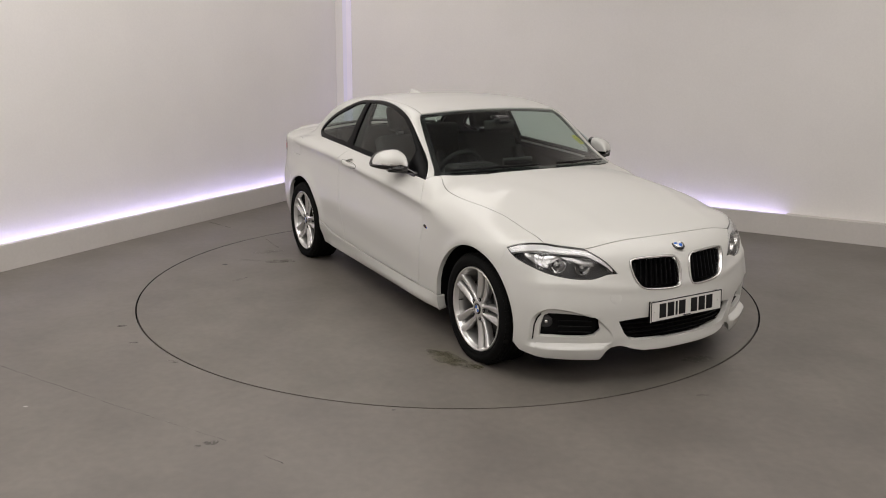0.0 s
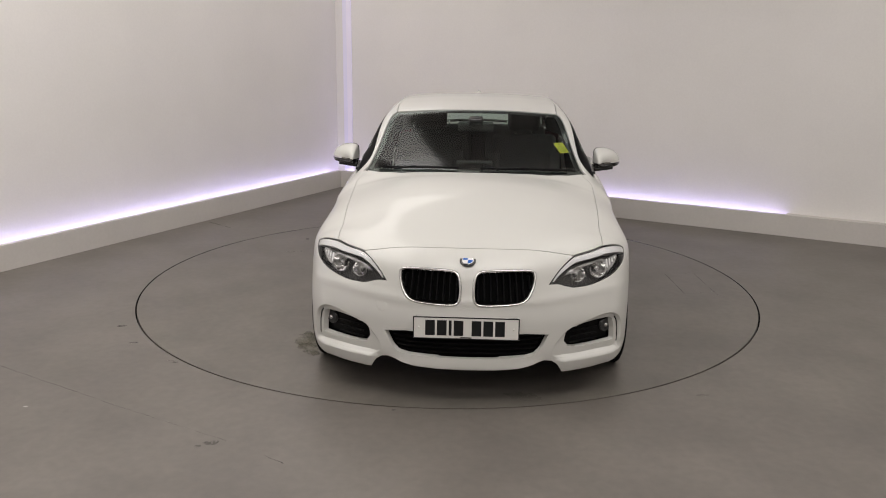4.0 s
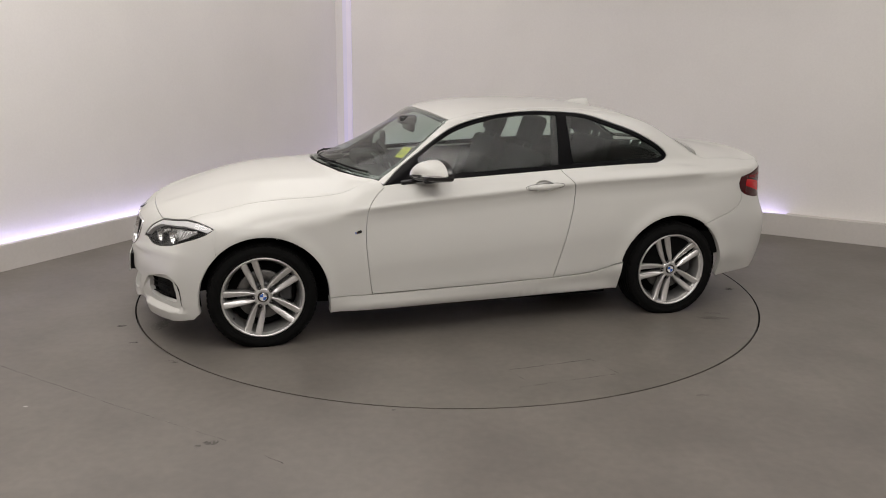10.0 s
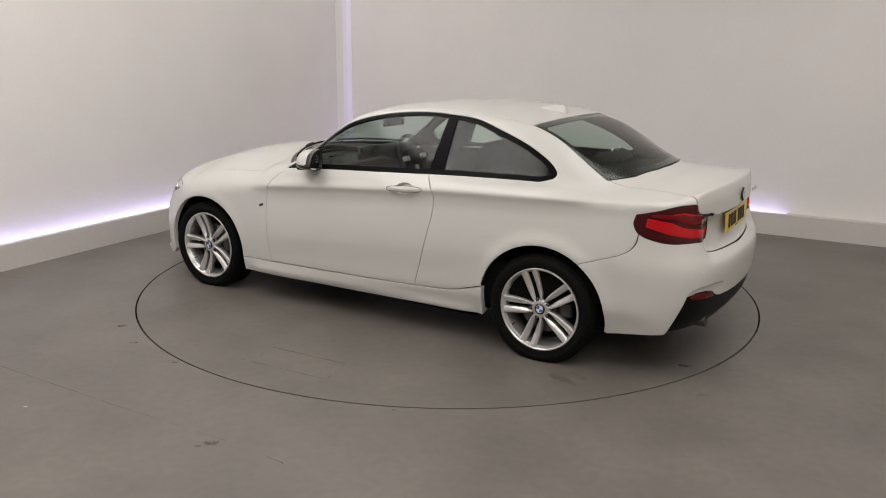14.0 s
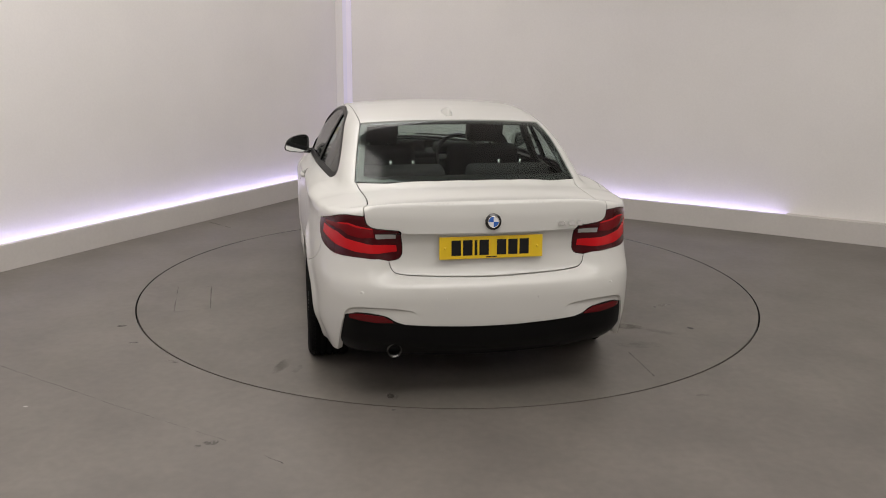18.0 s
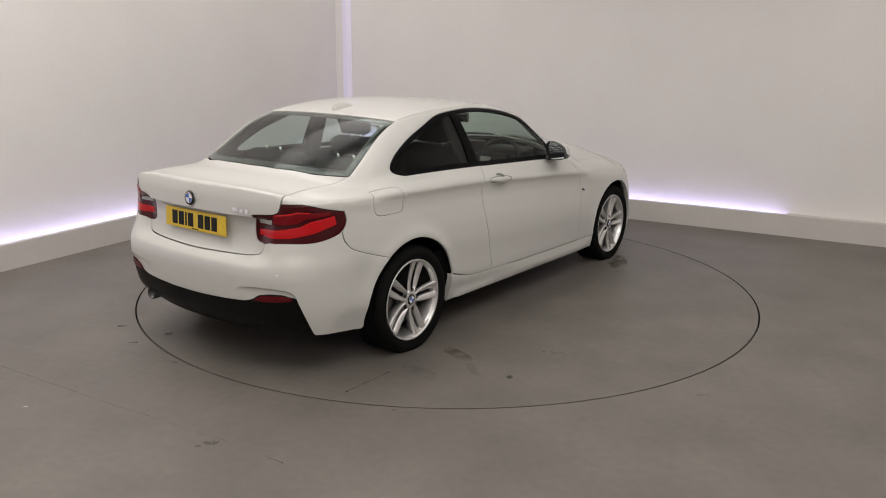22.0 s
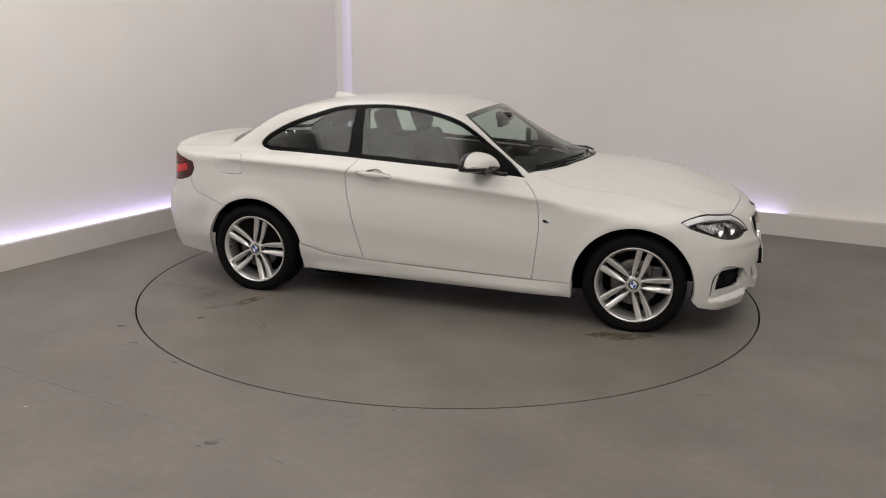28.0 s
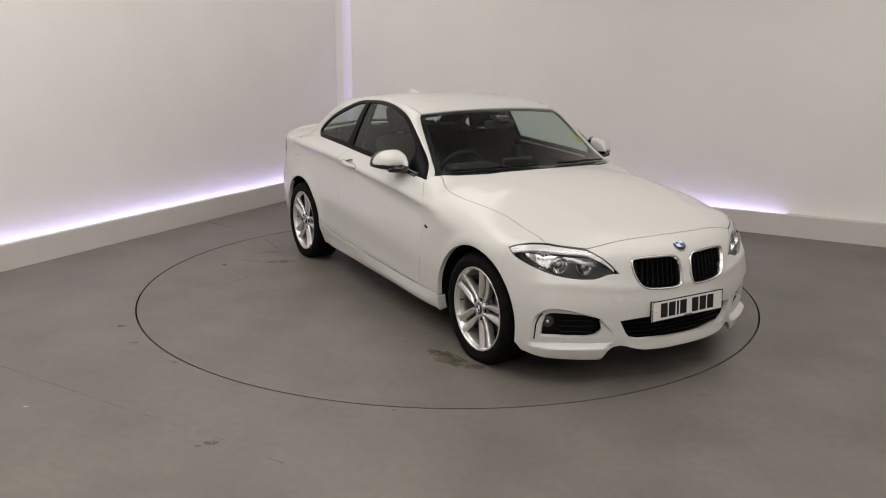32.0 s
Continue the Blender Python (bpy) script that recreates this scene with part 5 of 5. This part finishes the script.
# roof fin
vs, fs, n, m_ = [], [], 14, 12
for i in range(n + 1):
    u = i / n
    x = -0.90 - 0.185 * u
    h = 0.047 * (1 - (1 - u) ** 1.6) * (1 if u < 0.90 else 1 - 0.45 * ((u - 0.90) / 0.10) ** 2)
    w = 0.034 * math.sin(math.pi * min(0.98, 0.12 + 0.80 * u)) ** 0.6
    zb = float(roof_z(np.array(x), np.array(0.0)))
    for k in range(m_ + 1):
        a = math.pi * k / m_
        vs.append((x, w * math.cos(a) * (1 - 0.40 * math.sin(a)), zb - 0.006 + (h + 0.006) * math.sin(a)))
for i in range(n):
    for k in range(m_):
        fs.append((i * (m_ + 1) + k, i * (m_ + 1) + k + 1, (i + 1) * (m_ + 1) + k + 1, (i + 1) * (m_ + 1) + k))
fs.append(tuple(range(n * (m_ + 1), (n + 1) * (m_ + 1))))
raw("antenna_fin", vs, fs, PAINT, CAR, "white shark-fin aerial")
# cowl and wipers
panel("scuttle", flip([(0.955, 0.0, 0), (0.945, 0.1, 0), (0.915, 0.25, 0), (0.835, 0.45, 0), (0.775, 0.55, 0), (0.705, 0.645, 0), (0.660, 0.680, 0), (0.645, 0.665, 0), (0.70, 0.58, 0), (0.80, 0.40, 0), (0.86, 0.2, 0), (0.875, 0.0, 0)]), TOP, BLACK, CAR, spacing=0.03, off=-0.016, gap=-0.004, depth=0.0)


BASE_X = spline([(abs(q[1]), q[0]) for q in ws_base[::3]])


def wiper(y0, y1, ya):
    """Blade lying along the foot of the screen, and its arm."""
    def on_glass(y, back, up):
        q = cast(TOP, np.array([float(BASE_X(np.array(abs(y)))) - back]), np.array([y]))
        return q[0] + body_n(q)[0] * up
    blade = part("wiper", sweep([on_glass(y0 + (y1 - y0) * i / 16, 0.040, 0.008) for i in range(17)], 0.008, 0.012), BLACK, CAR, "black windscreen wiper")
    part("wiper_arm", sweep([on_glass(ya + ((y0 + y1) / 2 - ya) * i / 8, 0.005 + 0.035 * i / 8, 0.016) for i in range(9)], 0.012, 0.010), BLACK, blade)


def sweep(path, w, h):
    bm = bmesh.new()
    prev = None
    for i, p in enumerate(path):
        d = Vector(path[min(i + 1, len(path) - 1)]) - Vector(path[max(i - 1, 0)])
        d.normalize()
        sd = d.cross(Vector((0, 0, 1))).normalized()
        up = sd.cross(d)
        ring = [bm.verts.new(Vector(p) + sd * a * w / 2 + up * b * h / 2) for a, b in ((-1, -1), (1, -1), (0.7, 1), (-0.7, 1))]
        if prev:
            for k in range(4):
                bm.faces.new((prev[k], prev[(k + 1) % 4], ring[(k + 1) % 4], ring[k]))
        else:
            bm.faces.new(ring[::-1])
        prev = ring
    bm.faces.new(prev)
    return bm


for y0, y1, ya in ((0.60, 0.04, 0.14), (-0.10, -0.62, -0.50)):
    wiper(y0, y1, ya)

# ---- wheels ----


def curve_at(pts, u):
    return float(np.interp(u, [p[0] for p in pts], [p[1] for p in pts]))


AXLE_Z = 0.304


def rest(v):
    """Tyre points pressed flat where the tyre meets the floor."""
    low = 0.0015 - AXLE_Z
    return (v[0], v[1] * (1 + 0.05 * max(0.0, min(1.0, (-0.24 - v[2]) / 0.06))), max(v[2], low))


def build_wheel(name, phase):
    tyre_prof = [(0.243, 0.090), (0.252, 0.104), (0.2545, 0.1055), (0.256, 0.104), (0.268, 0.111), (0.288, 0.112), (0.2895, 0.1105), (0.303, 0.105), (0.312, 0.094), (0.3165, 0.080)]
    for g in (0.055, 0.018, -0.018, -0.055):
        tyre_prof += [(0.318, g + 0.006), (0.309, g + 0.005), (0.309, g - 0.005), (0.318, g - 0.006)]
    tyre_prof += [(0.3165, -0.080), (0.312, -0.094), (0.303, -0.106), (0.268, -0.112), (0.243, -0.09)]
    barrel_prof = [(0.214, -0.085), (0.206, -0.02), (0.208, 0.035), (0.219, 0.068), (0.222, 0.075)]
    rim_prof = [(0.222, 0.075), (0.2275, 0.084), (0.2300, 0.094), (0.2345, 0.1005), (0.2400, 0.1020), (0.2435, 0.099), (0.2435, 0.09)]
    v, f = revolve(rim_prof, 72)
    wheel = raw(name, v, f, ALLOY, CAR, "silver double-spoke alloy wheel with a black tyre")
    v, f = revolve(barrel_prof, 72)
    raw("rim_barrel", v, f, BARREL, wheel, "silver inner barrel of the wheel, darkened for shade")
    v, f = revolve(tyre_prof, 120)
    raw("tyre", [rest(q) for q in v], f, RUBBER, wheel, "black low-profile tyre")
    for row, (y, wd) in enumerate(((0.088, 0.022), (-0.088, 0.022))):
        blocks = bmesh.new()
        for i in range(60):
            a = 2 * math.pi * (i + 0.5 * row) / 60
            bmesh.ops.create_cube(blocks, size=1, matrix=pose(0, 0, 0, 0, math.degrees(a), 0) @ Matrix.Translation((0.3125, y, 0)) @ pose(0, 0, 0, 0, 0, 28 if y > 0 else -28) @ Matrix.Diagonal((0.010, wd, 0.024, 1)))
        for q in blocks.verts:
            q.co.z = max(q.co.z, 0.001 - AXLE_Z)
        part("tread", blocks, RUBBER, wheel, smooth=False)
    # dark disc added behind the brake, shade between the spokes
    v, f = revolve([(0.20, -0.06), (0.19, 0.0), (0.02, 0.0)], 48)
    raw("wheel_back_shade", v, f, DARK, wheel)
    v, f = revolve([(0.05, 0.012), (0.05, 0.022), (0.148, 0.022), (0.150, 0.020), (0.150, 0.008), (0.148, 0.006)], 64)
    raw("brake_disc", v, f, STEEL, wheel, "bare steel brake disc")
    v, f = revolve([(0.085, 0.024), (0.083, 0.045), (0.06, 0.050), (0.0, 0.050)], 40)
    raw("brake_bell", v, f, LAMP_GREY, wheel)
    part("brake_caliper", box(0.075, 0.05, 0.16, (-0.135, 0.018, 0.04), 0.014, 2), LAMP_GREY, wheel)
    v, f = revolve([(0.056, 0.03), (0.058, 0.066), (0.054, 0.077), (0.046, 0.0815), (0.036, 0.082), (0.0, 0.080)], 40)
    raw("hub", v, f, ALLOY, wheel)
    outer = ((0, 0.023), (0.08, 0.0305), (0.22, 0.0385), (0.45, 0.0455), (0.7, 0.0500), (0.9, 0.0525), (1, 0.056))
    inner = ((0, 0.0), (0.03, 0.004), (0.07, 0.0115), (0.16, 0.0120), (0.4, 0.0095), (0.8, 0.0115), (1, 0.0135))
    for j in range(5):
        turn = pose(0, 0, 0, 0, phase - (-1 + 72 * j), 0)
        for sgn in (1, -1):
            vs, fs, n = [], [], 18
            for i in range(n + 1):
                u = i / n
                r = 0.040 + (0.231 - 0.040) * u
                o, e = curve_at(outer, u), curve_at(inner, u)
                top = 0.081 + 0.015 * u - 0.007 * math.sin(math.pi * u)
                dip = 0.010 * min(1.0, u * 4) * (1 - 0.35 * max(0.0, u - 0.7) / 0.3)
                sec = ((o + 0.001, top - 0.045), (o + 0.0005, top - 0.014), (o - 0.0015, top - 0.004), (o - 0.005, top - 0.0004), (o - 0.013, top), (0.40 * o + 0.60 * e, top - dip * 0.45), (e + 0.004, top - dip), (e + 0.001, top - dip - 0.004), (e, top - 0.045))
                for z, y in sec:
                    vs.append(turn @ Vector((r, y, sgn * z)))
            m = len(sec)
            for i in range(n):
                for k in range(m):
                    q = (i * m + k, i * m + (k + 1) % m, (i + 1) * m + (k + 1) % m, (i + 1) * m + k)
                    fs.append(q if sgn < 0 else q[::-1])
            fs += [tuple(range(m)), tuple(range(n * m, n * m + m))]
            raw("spoke", vs, fs, ALLOY, wheel)
        # solid dark disc stands in for the shade in each bolt hole
        part("bolt_hole_shade", tube(0.0112, 0.0112, 0.006, 16, turn @ Matrix.Translation((0.0565, 0.0775, 0)) @ pose(0, 0, 0, 90, 0, 0)), DARK, wheel)
        part("bolt", tube(0.008, 0.007, 0.006, 6, turn @ Matrix.Translation((0.0565, 0.079, 0)) @ pose(0, 0, 0, 90, 0, 0)), STEEL, wheel)
    part("valve", tube(0.0035, 0.003, 0.03, 8, pose(0, 0, 0, 0, 36 + phase, 0) @ Matrix.Translation((0.213, 0.062, 0)) @ pose(0, 0, 0, 90, 0, 0)), BLACK, wheel)
    cap = roundel(pose(0, 0.0825, 0, -90, 0, 0), 0.033, wheel)
    # sub-parts stay one level under the wheel
    for o in list(cap.children):
        o.parent = wheel
    return wheel


for s, phase in ((1, 0), (-1, -34)):
    wheel = build_wheel("wheel", phase)
    wheel.matrix_basis = pose(1.343, s * 0.752, AXLE_Z, 0, 0, 0 if s > 0 else 180)
    copy_thing(wheel, pose(-1.345, s * 0.768, AXLE_Z, 0, 0, 0 if s > 0 else 180))

# ---- cabin ----
def seat(name, x, y, w, front):
    cush = part(name, box(0.50, w, 0.15, (0, 0, 0.07), 0.05, 4, Matrix.Translation((x, y, 0.40)) @ pose(0, 0, 0, 0, -8, 0)), CLOTH, CAR, "black cloth seat")
    hb = 0.62 if front else 0.60
    tilt = -20 if front else -18
    m = Matrix.Translation((x - 0.24, y, 0.50)) @ pose(0, 0, 0, 0, tilt, 0)
    part("backrest", box(0.13, w * 0.98, hb, (0, 0, hb / 2), 0.05, 4, m), CLOTH, cush)
    if front:
        for sy in (1, -1):
            part("bolster", box(0.16, 0.09, hb * 0.7, (0.04, sy * w * 0.45, hb * 0.42), 0.04, 3, m), CLOTH, cush)
    if front:
        part("head_restraint", box(0.10, 0.25, 0.19, (0.015, 0, hb + 0.13), 0.04, 4, m), CLOTH, cush)
    for sy in (0.065, -0.065):
        part("restraint_post", tube(0.008, 0.008, 0.1 if front else 0.06, 10, m @ Matrix.Translation((0, sy, hb + 0.01))), CHROME, cush)
    return cush


seat("front_seat", -0.02, 0.36, 0.50, True)
seat("front_seat", -0.02, -0.36, 0.50, True)
seat("rear_seat", -0.88, 0.32, 0.52, False)
seat("rear_seat", -0.88, -0.32, 0.52, False)
part("parcel_shelf", box(0.46, 1.10, 0.03, (-1.55, 0, 1.00), 0.01), TRIM, CAR, smooth=False)
dash = part("dashboard", box(0.34, 1.26, 0.22, (0.58, 0, 0.79), 0.06, 4), TRIM, CAR, "black moulded dashboard")
part("dash_top", box(0.36, 1.12, 0.05, (0.60, 0, 0.895), 0.02, 3), TRIM, dash)
part("instrument_hood", box(0.20, 0.34, 0.10, (0.50, -0.36, 0.945), 0.045, 4), TRIM, dash)
part("screen", box(0.03, 0.24, 0.10, (0.50, 0.0, 0.965), 0.01, 2, None), GLOSS_BLACK, dash)
part("centre_console", box(0.9, 0.20, 0.28, (0.10, 0, 0.52), 0.04, 3), TRIM, CAR)
v, f = [], []
for i in range(40):
    a = 2 * math.pi * i / 40
    for k in range(10):
        b = 2 * math.pi * k / 10
        v.append(((0.175 + 0.016 * math.cos(b)) * math.cos(a), (0.175 + 0.016 * math.cos(b)) * math.sin(a), 0.016 * math.sin(b)))
for i in range(40):
    for k in range(10):
        f.append((i * 10 + k, i * 10 + (k + 1) % 10, (i + 1) % 40 * 10 + (k + 1) % 10, (i + 1) % 40 * 10 + k))
wm = Matrix.Translation((0.33, -0.36, 0.90)) @ pose(0, 0, 0, 0, -66, 0)
sw = raw("steering_wheel", [wm @ Vector(q) for q in v], f, TRIM, CAR, "black three-spoke steering wheel")
part("wheel_boss", box(0.12, 0.13, 0.04, (0, 0, 0), 0.015, 3, wm), TRIM, sw)
part("wheel_spoke", box(0.04, 0.33, 0.02, (0, 0, 0), 0.006, 2, wm), ALLOY, sw)
part("wheel_spoke", box(0.16, 0.035, 0.02, (-0.09, 0, 0), 0.006, 2, wm), ALLOY, sw)
panel("headlining", flip([(0.165, 0.0, 0), (0.125, 0.54, 0), (-0.4, 0.56, 0), (-1.10, 0.53, 0), (-1.135, 0.0, 0)]), TOP, HEADLINING, CAR, spacing=0.08, step=0.05, off=-0.02, gap=0, depth=0.0)
im = part("inner_mirror", box(0.035, 0.24, 0.072, (0.265, 0.0, 1.212), 0.016, 3, None), GLOSS_BLACK, CAR, "black interior mirror")
part("sensor_housing", box(0.12, 0.10, 0.06, (0.275, 0.0, 1.252), 0.02, 3), GLOSS_BLACK, im)
for s in (1, -1):
    m = Matrix.Translation((-0.60, s * 0.63, 1.16)) @ pose(0, 0, 0, s * 24, -8, 0)
    part("pillar_trim", box(0.14, 0.03, 0.40, (0, 0, 0), 0.012, 2, m), TRIM, CAR, smooth=False)
# windscreen sticker
pt = cast(TOP, np.array([0.438]), np.array([0.572]))
nn = Vector(body_n(pt)[0])
mm = Matrix.Translation(Vector(pt[0]) - nn * 0.0075) @ nn.to_track_quat("Z", "Y").to_matrix().to_4x4()
st = part("screen_sticker", box(0.072, 0.098, 0.0012, (0, 0, 0), m=mm), STICKER, CAR, "yellow inspection sticker with a printed ring", smooth=False)
v, f = revolve([(0.030, 0.0), (0.026, 0.0)], 32)
raw("printed_ring", [mm @ Vector((a, c * 0.9 - 0.012, 0.0012)) for a, b, c in v], f, STICKER_INK, st)
for k in range(3):
    part("printed_bar", box(0.034, 0.004, 0.0006, (0, -0.002 - 0.010 * k, 0.0012), m=mm), STICKER_INK, st, smooth=False)
part("printed_mark", box(0.016, 0.012, 0.0006, (0, 0.035, 0.0012), m=mm), STICKER_INK, st, smooth=False)



def motions():
    rows = []
    for t, deg in TURN:
        m = pose(0, 0, 0, 0, 0, deg)
        rows.append((t, m @ Matrix.Translation((CAR_OFF[0], CAR_OFF[1], 0))))
    walk(CAR, rows)
    walk(TABLE, [(t, pose(0, 0, 0, 0, 0, deg)) for t, deg in TURN])


motions()
